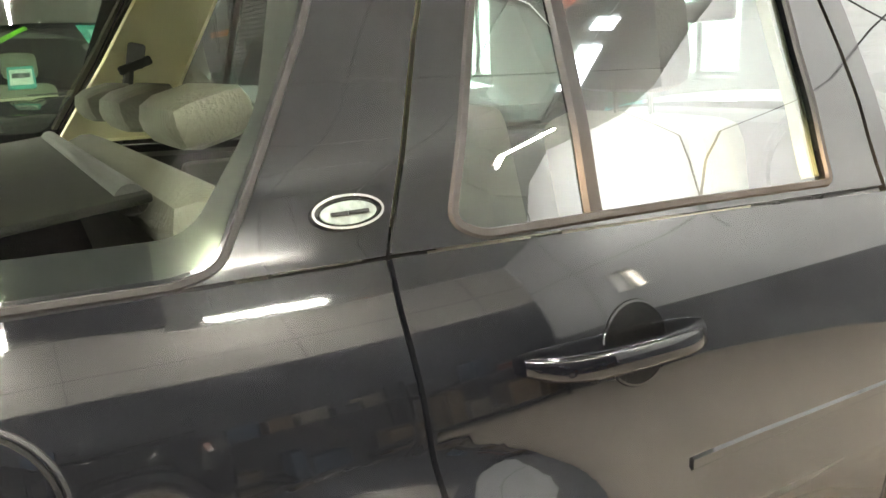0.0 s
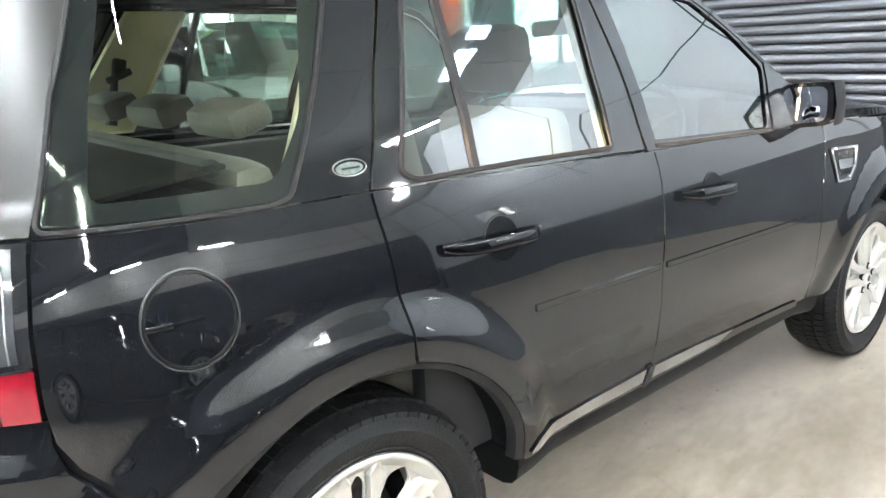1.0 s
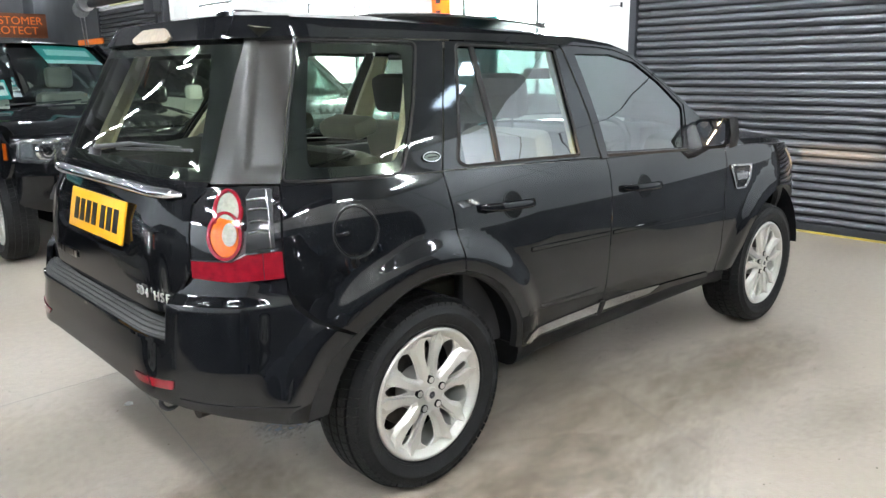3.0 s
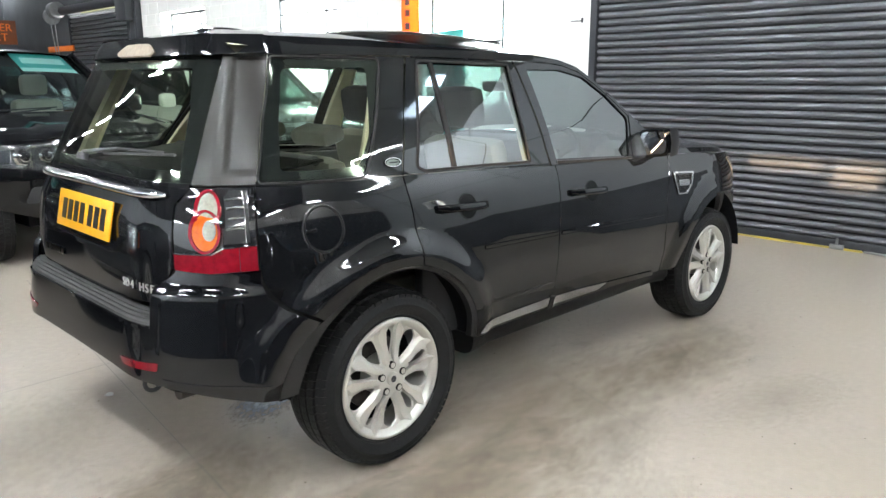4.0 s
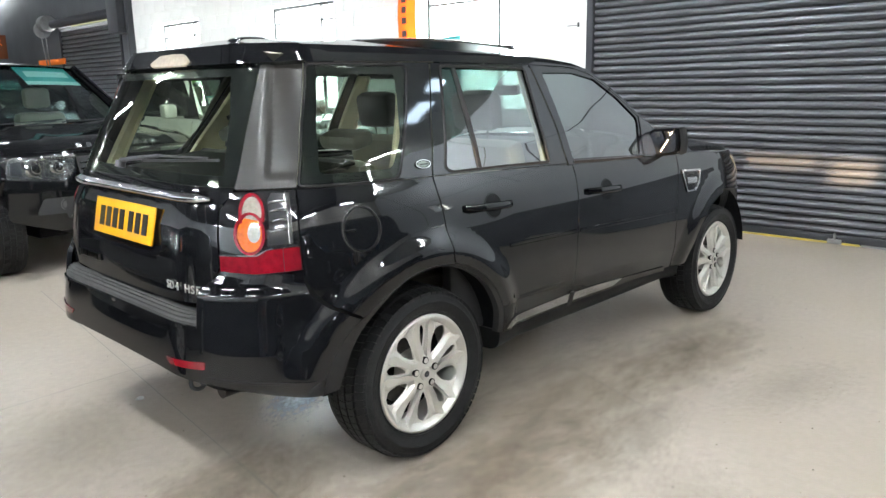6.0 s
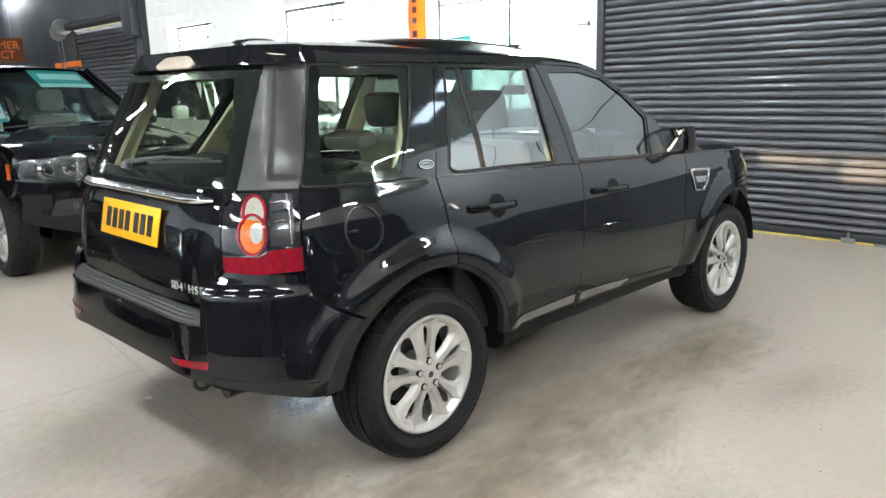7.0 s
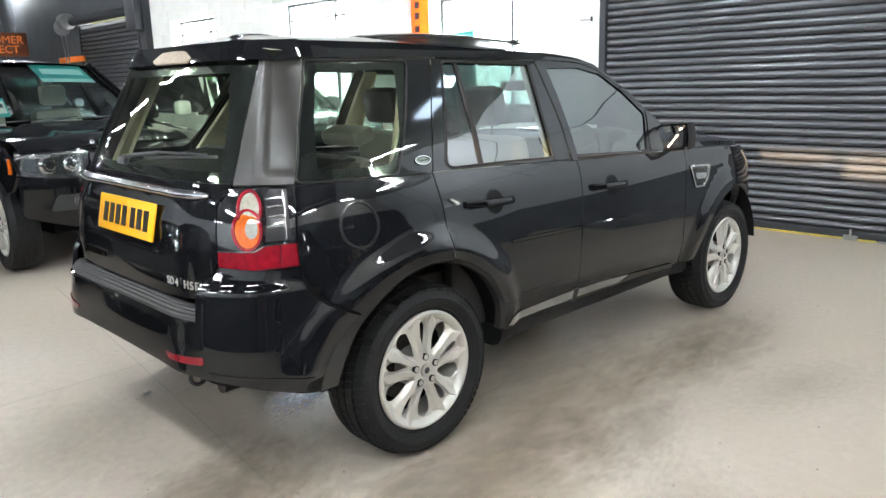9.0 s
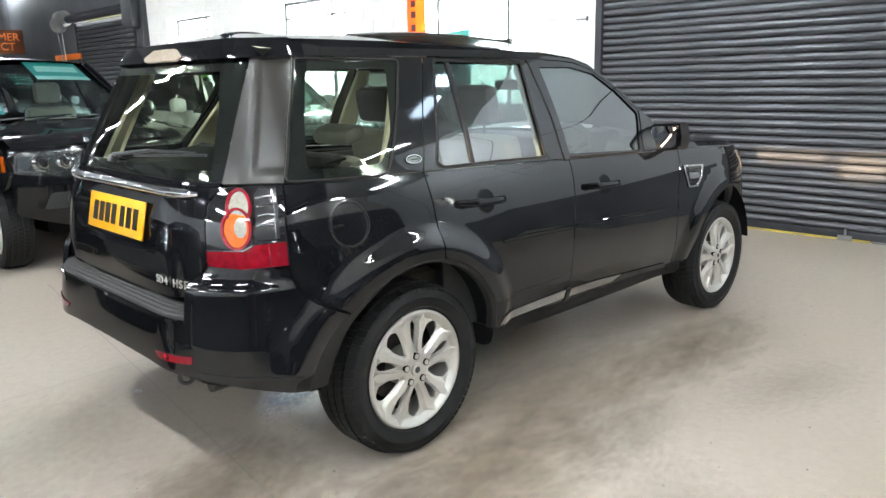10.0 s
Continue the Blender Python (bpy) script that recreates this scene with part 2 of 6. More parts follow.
def loft(bm, rings, closed=True, caps=True):
    """Skin over rings of points."""
    vs = [[bm.verts.new(p) for p in ring] for ring in rings]
    n = len(vs[0])
    for a, b in zip(vs, vs[1:]):
        for i in range(n if closed else n - 1):
            j = (i + 1) % n
            bm.faces.new((a[i], a[j], b[j], b[i]))
    if caps and closed:
        bm.faces.new(vs[0][::-1])
        bm.faces.new(vs[-1])
    return bm


def lathe(bm, profile, n=48, axis="y", centre=(0, 0, 0), closed=False):
    """profile: (radius, along); turned about the axis."""
    c = Vector(centre)
    rings = []
    for r, h in profile:
        ring = []
        for k in range(n):
            a = 2 * math.pi * k / n
            ring.append(bm.verts.new(c + (Vector((r * math.cos(a), h, r * math.sin(a))) if axis == "y" else Vector((h, r * math.cos(a), r * math.sin(a))))))
        rings.append(ring)
    pairs = list(zip(rings, rings[1:]))
    if closed:
        pairs.append((rings[-1], rings[0]))
    for a, b in pairs:
        for k in range(n):
            bm.faces.new((a[k], a[(k + 1) % n], b[(k + 1) % n], b[k]))
    return bm


def rounded(poly, r, n=5):
    """A polygon with its corners rounded; r one radius, or one for each corner."""
    out, k = [], len(poly)
    rs = r if isinstance(r, (list, tuple)) else [r] * k
    for i in range(k):
        p, a, b = Vector(poly[i]), Vector(poly[i - 1]), Vector(poly[(i + 1) % k])
        if rs[i] <= 0:
            out.append(tuple(p))
            continue
        u, v = a - p, b - p
        d = min(rs[i], u.length * 0.45, v.length * 0.45)
        s, e = p + u.normalized() * d, p + v.normalized() * d
        for j in range(n + 1):
            t = j / n
            out.append(tuple((1 - t) ** 2 * s + 2 * t * (1 - t) * p + t * t * e))
    return out


def circle(cx, cy, rx, ry=None, n=36):
    ry = rx if ry is None else ry
    return [(cx + rx * math.cos(2 * math.pi * k / n), cy + ry * math.sin(2 * math.pi * k / n)) for k in range(n)]


def arc(cx, cy, r, a0, a1, n=24):
    return [(cx + r * math.cos(radians(a0 + (a1 - a0) * k / n)), cy + r * math.sin(radians(a0 + (a1 - a0) * k / n))) for k in range(n + 1)]


def dense(poly, step, closed=True):
    out = []
    for i in range(len(poly) if closed else len(poly) - 1):
        a, b = Vector(poly[i]), Vector(poly[(i + 1) % len(poly)])
        n = max(1, int(math.ceil((b - a).length / step)))
        out += [tuple(a + (b - a) * (k / n)) for k in range(n)]
    return out


def inside(p, poly):
    x, y, c = p[0], p[1], False
    for i in range(len(poly)):
        x1, y1 = poly[i - 1]
        x2, y2 = poly[i]
        if (y1 > y) != (y2 > y) and x < (x2 - x1) * (y - y1) / (y2 - y1) + x1:
            c = not c
    return c


def fill(poly, step, holes=()):
    """Points and triangles that fill a flat outline evenly. Returns points, triangles, outlines (as lists of indices)."""
    loops = [dense(poly, step)] + [dense(h, step) for h in holes]
    pts, edges, rims = [], [], []
    for lp in loops:
        s = len(pts)
        pts += [Vector(p) for p in lp]
        edges += [(s + i, s + (i + 1) % len(lp)) for i in range(len(lp))]
        rims.append(list(range(s, s + len(lp))))
    xs, ys = [p[0] for p in poly], [p[1] for p in poly]
    rim = np.array([tuple(p) for p in pts])
    y, row = min(ys) + step / 2, 0
    while y < max(ys):
        x = min(xs) + (step / 2 if row % 2 else 0)
        while x < max(xs):
            if inside((x, y), poly) and not any(inside((x, y), h) for h in holes) and np.min(np.hypot(*(rim - (x, y)).T)) > step * 0.55:
                pts.append(Vector((x, y)))
            x += step
        y += step * 0.87
        row += 1
    v, _, f, ov, _, _ = delaunay_2d_cdt(pts, edges, [], 1, 1e-6)
    where = {}
    for i, olds in enumerate(ov):
        for o in olds:
            where[o] = i
    keep = []
    for t in f:
        c = sum((v[i] for i in t), Vector((0, 0))) / 3
        if inside(c, poly) and not any(inside(c, h) for h in holes):
            keep.append(tuple(t))
    return [tuple(p) for p in v], keep, [[where[i] for i in r if i in where] for r in rims]


def panel(name, poly, material, parent, place, sides=(1,), step=0.035, thick=0.012, holes=(), label="", bulge=0.0):
    """A sheet of the body: a flat outline laid on place(a, b), with true normals and turned-in edges; side -1 mirrors it in y."""
    pts, tris, rims = fill(poly, step, holes)
    verts, norms, faces = [], [], []
    e = 0.003
    rim_a = np.array(dense(poly, step / 2))
    pos, nrm = [], []
    for a, b in pts:
        p = Vector(place(a, b))
        n = (Vector(place(a + e, b)) - Vector(place(a - e, b))).cross(Vector(place(a, b + e)) - Vector(place(a, b - e)))
        n.normalize()
        if bulge:
            d = min(np.min(np.hypot(*(rim_a - (a, b)).T)) / 0.03, 1.0)
            p = p + n * bulge * math.sin(d * math.pi / 2)
        pos.append(p)
        nrm.append(n)
    for s in sides:
        k = len(verts)
        fl = (lambda p: Vector((p[0], p[1] * s, p[2])))
        verts += [fl(p) for p in pos]
        norms += [fl(n) for n in nrm]
        flip = s < 0
        for t in tris:
            q = [Vector(pts[i]) for i in t]
            ccw = (q[1] - q[0]).cross(q[2] - q[0]) > 0
            t = t if ccw else t[::-1]
            faces.append([k + i for i in (t[::-1] if flip else t)])
        if thick:
            for r in rims:
                a = len(verts)
                verts += [fl(pos[i]) for i in r] + [fl(pos[i] - nrm[i] * thick) for i in r]
                m = len(r)
                for i in range(m):
                    p, q = Vector(pts[r[i]]), Vector(pts[r[(i + 1) % m]])
                    t = (q - p).normalized()
                    side = Vector(place(p[0] + t[1] * e, p[1] - t[0] * e)) - Vector(place(*p))
                    norms.append(fl((side.normalized() + nrm[r[i]] * 0.6).normalized()))
                norms += [norms[a + i] for i in range(m)]
                for i in range(m):
                    j = (i + 1) % m
                    if abs(pos[r[i]][1]) < 0.002 and abs(pos[r[j]][1]) < 0.002:
                        continue
                    faces.append([a + i, a + m + i, a + m + j, a + j] if not flip else [a + i, a + j, a + m + j, a + m + i])
    me = bpy.data.meshes.new(name)
    me.from_pydata(verts, [], faces)
    me.polygons.foreach_set("use_smooth", [True] * len(me.polygons))
    me.validate()
    me.normals_split_custom_set_from_vertices([tuple(n) for n in norms])
    return link_mesh(name, me, material, parent, label)


def ribbon(name, path, width, thick, material, parent, place, sides=(1,), label="", closed=True, out=0.0):
    """A narrow moulding that follows an outline on place(a, b)."""
    bm = bmesh.new()
    pts = dense(path, 0.02, closed)
    if not closed:
        pts.append(path[-1])
    n, e = len(pts), 0.003
    for s in sides:
        rings = []
        for i, (a, b) in enumerate(pts):
            p0, p1 = (pts[i - 1], pts[(i + 1) % n]) if closed else (pts[max(i - 1, 0)], pts[min(i + 1, n - 1)])
            c = Vector(place(a, b))
            nn = (Vector(place(a + e, b)) - Vector(place(a - e, b))).cross(Vector(place(a, b + e)) - Vector(place(a, b - e))).normalized()
            t = (Vector(place(*p1)) - Vector(place(*p0))).normalized()
            u = nn.cross(t).normalized()
            c = c + nn * out
            ring = [c - u * width / 2, c - u * width * 0.32 + nn * thick, c + u * width * 0.32 + nn * thick, c + u * width / 2, c - nn * 0.004]
            rings.append([Vector((p[0], p[1] * s, p[2])) for p in ring])
        if closed:
            rings.append(rings[0])
        loft(bm, rings, True, not closed)
    bmesh.ops.remove_doubles(bm, verts=bm.verts[:], dist=1e-5)
    return part(name, bm, material, parent, label)


def bars(name, words, height, material, parent, m, label=""):
    """Unreadable or private writing, as plain bars: words is a list of lengths."""
    bm, x = bmesh.new(), 0.0
    total = sum(words) + 0.35 * height * (len(words) - 1)
    for w in words:
        box(bm, (x - total / 2, -height / 2, 0), (x + w - total / 2, height / 2, 0.002), m)
        x += w + 0.35 * height
    return part(name, bm, material, parent, label, smooth=False)


def lettering(name, text, size, material, parent, m, label="", depth=0.002):
    cu = bpy.data.curves.new(name, "FONT")
    cu.body, cu.size, cu.extrude, cu.align_x, cu.align_y = text, size, depth, "CENTER", "CENTER"
    tmp = new("letters_tmp", cu)
    me = bpy.data.meshes.new_from_object(tmp.evaluated_get(bpy.context.evaluated_depsgraph_get()))
    bpy.data.objects.remove(tmp)
    me.transform(m)
    return link_mesh(name, me, material, parent, label)

# ---- the building ----
WX = 5.36            # inner face of the long wall with the windows and the shutters
X_BACK, Y_SOUTH, Y_NORTH, Z_TOP = -9.0, -7.5, 24.0, 4.8
WINDOWS = ((10.5, 12.35), (6.40, 8.33), (2.73, 4.62))
SILL_Z, HEAD_Z, THICK = 1.15, 2.84, 0.34
SHUT1, SHUT2 = (-1.62, 1.82), (14.0, 17.5)

fl = thing("floor", "worn light grey painted concrete floor with brown stains", "floor", kind="structure")
part("slab", boxed((X_BACK, Y_SOUTH, -0.2), (WX + 0.4, Y_NORTH, 0.0)), FLOOR, fl, smooth=False)


def wall_piece(bm, y0, y1, z0, z1):
    if y1 - y0 > 0.001 and z1 - z0 > 0.001:
        box(bm, (WX, y0, z0), (WX + THICK, y1, z1))


wall = thing("wall_east", "white painted concrete block wall with three windows", "wall", kind="structure")
bm = bmesh.new()
edges = sorted([SHUT1[1] + 0.06] + [v for w in WINDOWS for v in w] + [13.25])
wall_piece(bm, edges[0], edges[-1], 0, SILL_Z)
wall_piece(bm, edges[0], edges[-1], HEAD_Z, Z_TOP)
for a, b in zip(edges[::2], edges[1::2]):
    wall_piece(bm, a, b, SILL_Z, HEAD_Z)
part("masonry", bm, MORTAR, wall, smooth=False)
dark = thing("wall_dark", "black painted end of the long wall round the far shutter", "wall", kind="structure")
bm = bmesh.new()
wall_piece(bm, 13.25, SHUT2[0] - 0.1, 0, Z_TOP)
wall_piece(bm, SHUT2[1] + 0.1, Y_NORTH, 0, Z_TOP)
wall_piece(bm, SHUT2[0] - 0.1, SHUT2[1] + 0.1, 3.25, Z_TOP)
wall_piece(bm, SHUT1[0] - 0.20, SHUT1[0] - 0.06, 0, Z_TOP)
wall_piece(bm, SHUT1[0] - 0.06, SHUT1[1] + 0.06, 3.95, Z_TOP)
part("masonry", bm, DARKWALL, dark, smooth=False)

pale = thing("wall_pale", "pale painted stretch of wall beyond the shutter", "wall", kind="structure")
SIDE_WIN, SIDE_SILL = (-6.25, -5.85), 2.15
bm = bmesh.new()
wall_piece(bm, Y_SOUTH, SHUT1[0] - 0.20, HEAD_Z, Z_TOP)
wall_piece(bm, Y_SOUTH, SHUT1[0] - 0.20, SILL_Z, SIDE_SILL)
wall_piece(bm, Y_SOUTH, SIDE_WIN[0], SIDE_SILL, HEAD_Z)
wall_piece(bm, SIDE_WIN[1], SHUT1[0] - 0.20, SIDE_SILL, HEAD_Z)
part("masonry", bm, CREAMWALL, pale, smooth=False)
bm = bmesh.new()
wall_piece(bm, Y_SOUTH, SHUT1[0] - 0.20, 0, SILL_Z)
part("lower_dado", bm, DADO, pale, "grey-blue lower cladding", smooth=False)
for k in range(3):
    part("panel_joint", boxed((WX - 0.005, -6.6 + 2.3 * k, SILL_Z if k != 1 else HEAD_Z), (WX, -6.585 + 2.3 * k, Z_TOP)), STEEL_DARK, pale, smooth=False)
part("panel_joint", boxed((WX - 0.006, Y_SOUTH, 3.3), (WX, SHUT1[0] - 0.2, 3.315)), STEEL_DARK, pale, smooth=False)
south = thing("wall_south", "cream upper wall over dark blue cladding", "wall", kind="structure")
part("lower_cladding", boxed((X_BACK, Y_SOUTH - 0.2, 0), (WX + 0.4, Y_SOUTH, 3.05)), NAVY, south, smooth=False)
part("upper_wall", boxed((X_BACK, Y_SOUTH - 0.2, 3.05), (WX + 0.4, Y_SOUTH + 0.02, Z_TOP)), SOUTH_CREAM, south, smooth=False)
for k in range(6):
    part("panel_joint", boxed((X_BACK + 1.6 + 2.4 * k, Y_SOUTH + 0.02, 3.05), (X_BACK + 1.615 + 2.4 * k, Y_SOUTH + 0.026, Z_TOP)), STEEL_DARK, south, smooth=False)
part("panel_joint", boxed((X_BACK, Y_SOUTH + 0.02, 3.7), (WX, Y_SOUTH + 0.027, 3.715)), STEEL_DARK, south, smooth=False)
west = thing("wall_west", "cream painted end wall over dark blue cladding", "wall", kind="structure")
part("lower_cladding", boxed((X_BACK - 0.03, Y_SOUTH, 0), (X_BACK + 0.02, Y_NORTH, 1.6)), NAVY, west, smooth=False)
# Unseen slots, added so the low sun throws a narrow streak on the shutter.
bm = bmesh.new()
for (y0, z0), (y1, z1) in (((Y_SOUTH - 0.2, 0), (Y_NORTH, 1.90)), ((Y_SOUTH - 0.2, 2.12), (Y_NORTH, Z_TOP)), ((Y_SOUTH - 0.2, 1.90), (-6.38, 2.12)), ((-5.97, 1.90), (-5.88, 2.12)), ((-5.88, 1.90), (-4.2, 2.03)), ((-4.2, 1.90), (Y_NORTH, 2.12))):
    box(bm, (X_BACK - 0.05, y0, z0), (X_BACK, y1, z1))
part("masonry", bm, CREAMWALL, west, "cream wall with two narrow high slots added to shape the sun streak", smooth=False)
north = thing("wall_north", "dark painted far wall", "wall", kind="structure")
part("masonry", boxed((X_BACK - 0.2, Y_NORTH, 0), (WX + 0.4, Y_NORTH + 0.2, Z_TOP)), DARKWALL, north, smooth=False)

ROOFLIGHTS = ((4.25, -3.45, 0.24, 0.48), (4.25, -2.95, 0.24, 0.16))
ceil = thing("ceiling", "grey sheeted ceiling with plastic rooflights", "ceiling", kind="structure")
bm = bmesh.new()
box(bm, (X_BACK, Y_SOUTH, Z_TOP), (WX + 0.4, Y_NORTH, Z_TOP + 0.1))
for k in range(17):
    y = Y_SOUTH + 0.9 + 1.9 * k
    if y < Y_NORTH:
        box(bm, (X_BACK, y, Z_TOP - 0.12), (WX, y + 0.06, Z_TOP + 0.01))
part("sheets", bm, CEIL, ceil, smooth=False)
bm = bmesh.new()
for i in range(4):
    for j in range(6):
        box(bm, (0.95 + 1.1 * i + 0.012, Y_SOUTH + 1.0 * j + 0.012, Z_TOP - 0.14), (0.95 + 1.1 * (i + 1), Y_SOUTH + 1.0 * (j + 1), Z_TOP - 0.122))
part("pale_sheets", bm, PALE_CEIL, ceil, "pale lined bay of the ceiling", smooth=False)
for x, y, lx, ly in ROOFLIGHTS:
    rl = thing("rooflight", "pale translucent plastic rooflight in the ceiling", "rooflight", "rooflights", Matrix.Translation((x, y, Z_TOP - 0.16)), "structure")
    part("sheet", boxed((-lx / 2, -ly / 2, 0), (lx / 2, ly / 2, 0.012)), ROOFLIGHT_M, rl, smooth=False)

# strip lights
STRIPS = [(-2.6, -5.2 + 1.95 * k) for k in range(4)] + [(1.2, y) for y in (0.4, 2.9, 10.1, 14.0, 17.9)] + [(4.2, -4.9), (4.2, 0.9), (-0.1, -2.1)]


def strip_light(at):
    s = thing("strip_light", "white fluorescent strip light hung under the ceiling", "strip light", "strip lights", at)
    part("housing", boxed((-0.04, -0.62, 0.03), (0.04, 0.62, 0.08), 0.01), GALV, s)
    part("tube", rod(bmesh.new(), (0, -0.60, 0.012), (0, 0.60, 0.012), 0.014), TUBE_M, s)
    for y in (-0.5, 0.5):
        part("hanger", rod(bmesh.new(), (0, y, 0.075), (0, y, 0.56), 0.004, n=6), GALV, s)
    return s


first = strip_light(Matrix.Translation((STRIPS[0][0], STRIPS[0][1], Z_TOP - 0.55)))
for x, y in STRIPS[1:]:
    copy_thing(first, Matrix.Translation((x, y, Z_TOP - 0.55)))
# Unseen strips added to brighten the south wall and speck the car's shoulder.
for x in (-5.0, -1.6, 1.8):
    copy_thing(first, Matrix.Translation((x, Y_SOUTH + 1.0, Z_TOP - 0.55)) @ pose(0, 0, 0, 0, 0, 90))
for x, y in ((-5.6, -3.6), (-5.6, -0.9), (-5.6, 1.8), (-6.2, 4.6), (-7.6, 0.4)):
    copy_thing(first, Matrix.Translation((x, y, Z_TOP - 0.55)))
copy_thing(first, Matrix.Translation((5.0, 22.4, Z_TOP - 0.5)) @ pose(0, 0, 0, 0, 0, 0))
for x, y in ((-2.25, 6.5), (-2.8, 8.75), (-3.3, 10.45), (-3.85, 12.2), (-4.3, 14.0), (-4.75, 15.8)):
    copy_thing(first, Matrix.Translation((x, y, Z_TOP - 0.55)) @ pose(0, 0, 0, 0, 0, 14) @ Matrix.Diagonal((0.6, 0.85, 1, 1)))

# windows of the long wall
for i, (y0, y1) in enumerate(WINDOWS + (SIDE_WIN,)):
    sill = SILL_Z if i < 3 else SIDE_SILL
    w = thing(f"window_{i + 1}", "steel-framed window, bright with daylight outside", "window", "wall windows", Matrix.Translation((WX + 0.24, 0, 0)), "structure")
    part("window_sill", boxed((-0.26, y0 - 0.02, sill - 0.03), (0.0, y1 + 0.02, sill + 0.004), 0.006), WHITEWALL, w)
    for a, b in (((-0.02, y0, HEAD_Z - 0.05), (0.02, y1, HEAD_Z)), ((-0.02, y0, sill), (0.02, y1, sill + 0.05)), ((-0.02, y0, sill), (0.02, y0 + 0.04, HEAD_Z)), ((-0.02, y1 - 0.04, sill), (0.02, y1, HEAD_Z))):
        part("window_frame", boxed(a, b), FRAME, w, smooth=False)
    mid = y0 + (0.62 if i < 3 else 0.2)
    part("mullion", boxed((-0.02, mid - 0.02, sill), (0.02, mid + 0.02, HEAD_Z)), FRAME, w, smooth=False)
    part("transom", boxed((-0.016, y0, HEAD_Z - 0.28), (0.016, y1, HEAD_Z - 0.25)), FRAME, w, smooth=False)
    for a, b in ((y0 + 0.04, mid - 0.02), (mid + 0.02, y1 - 0.04)):
        p = part("pane", boxed((-0.003, a, sill + 0.05), (0.003, b, HEAD_Z - 0.05)), GLASS_CLEAR, w, smooth=False)
        p.visible_shadow = False
    if i == 3:
        continue
    la = new("window_skylight", bpy.data.lights.new("window_skylight", "AREA"))
    la.data.shape, la.data.size, la.data.size_y, la.data.energy, la.data.color = "RECTANGLE", y1 - y0 - 0.1, HEAD_Z - sill - 0.1, WINDOW_W, (0.80, 0.90, 1.0)
    la.matrix_world = look((WX + THICK - 0.02, (y0 + y1) / 2, (sill + HEAD_Z) / 2), (0, (y0 + y1) / 2, (sill + HEAD_Z) / 2 - 0.3))
backdrop = thing("backdrop", "bright hazy daylight outside the windows", "sky", at=Matrix.Translation((WX + 6, 0, 0)), kind="structure")
part("haze", boxed((0, -12, -2), (0.1, 26, 12)), mat("bright_haze", (0.95, 0.98, 1.0), 1.0, emit=6.0), backdrop, smooth=False)


# roller shutters
def slat_mesh(length, pitch):
    """One curved steel lath, hung along y."""
    prof = []
    for k in range(9):
        a = math.pi * k / 8
        prof.append((-0.027 * math.sin(a) - 0.002, pitch * (0.14 + 0.72 * k / 8)))
    prof = [(0.012, 0.0), (0.003, pitch * 0.02), (0.003, pitch * 0.09), (0.012, pitch * 0.11)] + prof + [(0.012, pitch * 0.89), (0.012, pitch)]
    bm = bmesh.new()
    loft(bm, [[(x, y, z) for x, z in prof] for y in (0, length)], closed=False)
    bmesh.ops.solidify(bm, geom=bm.faces[:], thickness=0.002)
    bmesh.ops.recalc_face_normals(bm, faces=bm.faces[:])
    me = bpy.data.meshes.new("slat")
    for f in bm.faces:
        f.smooth = True
    for e in bm.edges:
        if len(e.link_faces) == 2 and e.calc_face_angle(0) > radians(40):
            e.smooth = False
    # Groove faces take the dark slot: shade between laths put into the colour.
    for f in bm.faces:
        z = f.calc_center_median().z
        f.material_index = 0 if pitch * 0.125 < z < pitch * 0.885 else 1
    bm.to_mesh(me)
    bm.free()
    return me


def shutter(name, label, y0, y1, top, pitch, material, foot):
    s = thing(name, label, "roller shutter", at=Matrix.Translation((WX + 0.05, y0, 0)), kind="structure")
    me = slat_mesh(y1 - y0, pitch)
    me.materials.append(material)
    # Darkens the recessed grooves as painted shade; the slats are one steel.
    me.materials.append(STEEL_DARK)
    n = int(top / pitch)
    for k in range(n):
        o = new("slat", me)
        o.parent = s
        o.location = (random.uniform(-0.0015, 0.0015), 0, foot + k * pitch)
    part("bottom_rail", boxed((-0.03, 0, 0.012), (0.01, y1 - y0, foot + 0.004), 0.004), STEEL_DARK, s)
    for y in (-0.075, y1 - y0 - 0.005):
        part("guide_rail", boxed((-0.07, y, 0), (0.03, y + 0.08, top + 0.1), 0.004), STEEL_DARK, s)
    part("curtain_backing", boxed((0.018, 0, 0), (0.035, y1 - y0, top)), STEEL_DARK, s, smooth=False)
    return s


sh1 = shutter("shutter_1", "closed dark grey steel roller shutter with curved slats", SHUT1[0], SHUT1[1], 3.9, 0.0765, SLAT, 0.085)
part("yellow_edge_strip", boxed((-0.035, 0.57, 0.001), (-0.012, SHUT1[1] - SHUT1[0], 0.022), 0.004), YELLOW, sh1, "worn yellow rubber edge")
part("grey_edge_strip", boxed((-0.035, 0.0, 0.001), (-0.012, 0.56, 0.022), 0.004), GALV, sh1)
lat = bmesh.new()
box(lat, (-0.06, 0.72, 0.005), (-0.036, 0.84, 0.05), bevel=0.004)
rod(lat, (-0.05, 0.78, 0.04), (-0.05, 0.78, 0.11), 0.012)
part("latch", lat, GALV, sh1, "small floor bolt")
sh2 = shutter("shutter_2", "dark roller shutter at the far dark end", SHUT2[0], SHUT2[1], 3.0, 0.10, SLAT_FAR, 0.1)
part("barrel_hood", rod(bmesh.new(), (-0.16, -0.05, 3.20), (-0.16, SHUT2[1] - SHUT2[0] + 0.1, 3.20), 0.10, n=20), STEEL_DARK, sh2)
part("end_plate", boxed((-0.34, -0.62, 2.75), (-0.02, -0.1, 3.5), 0.01), STEEL_DARK, sh2)
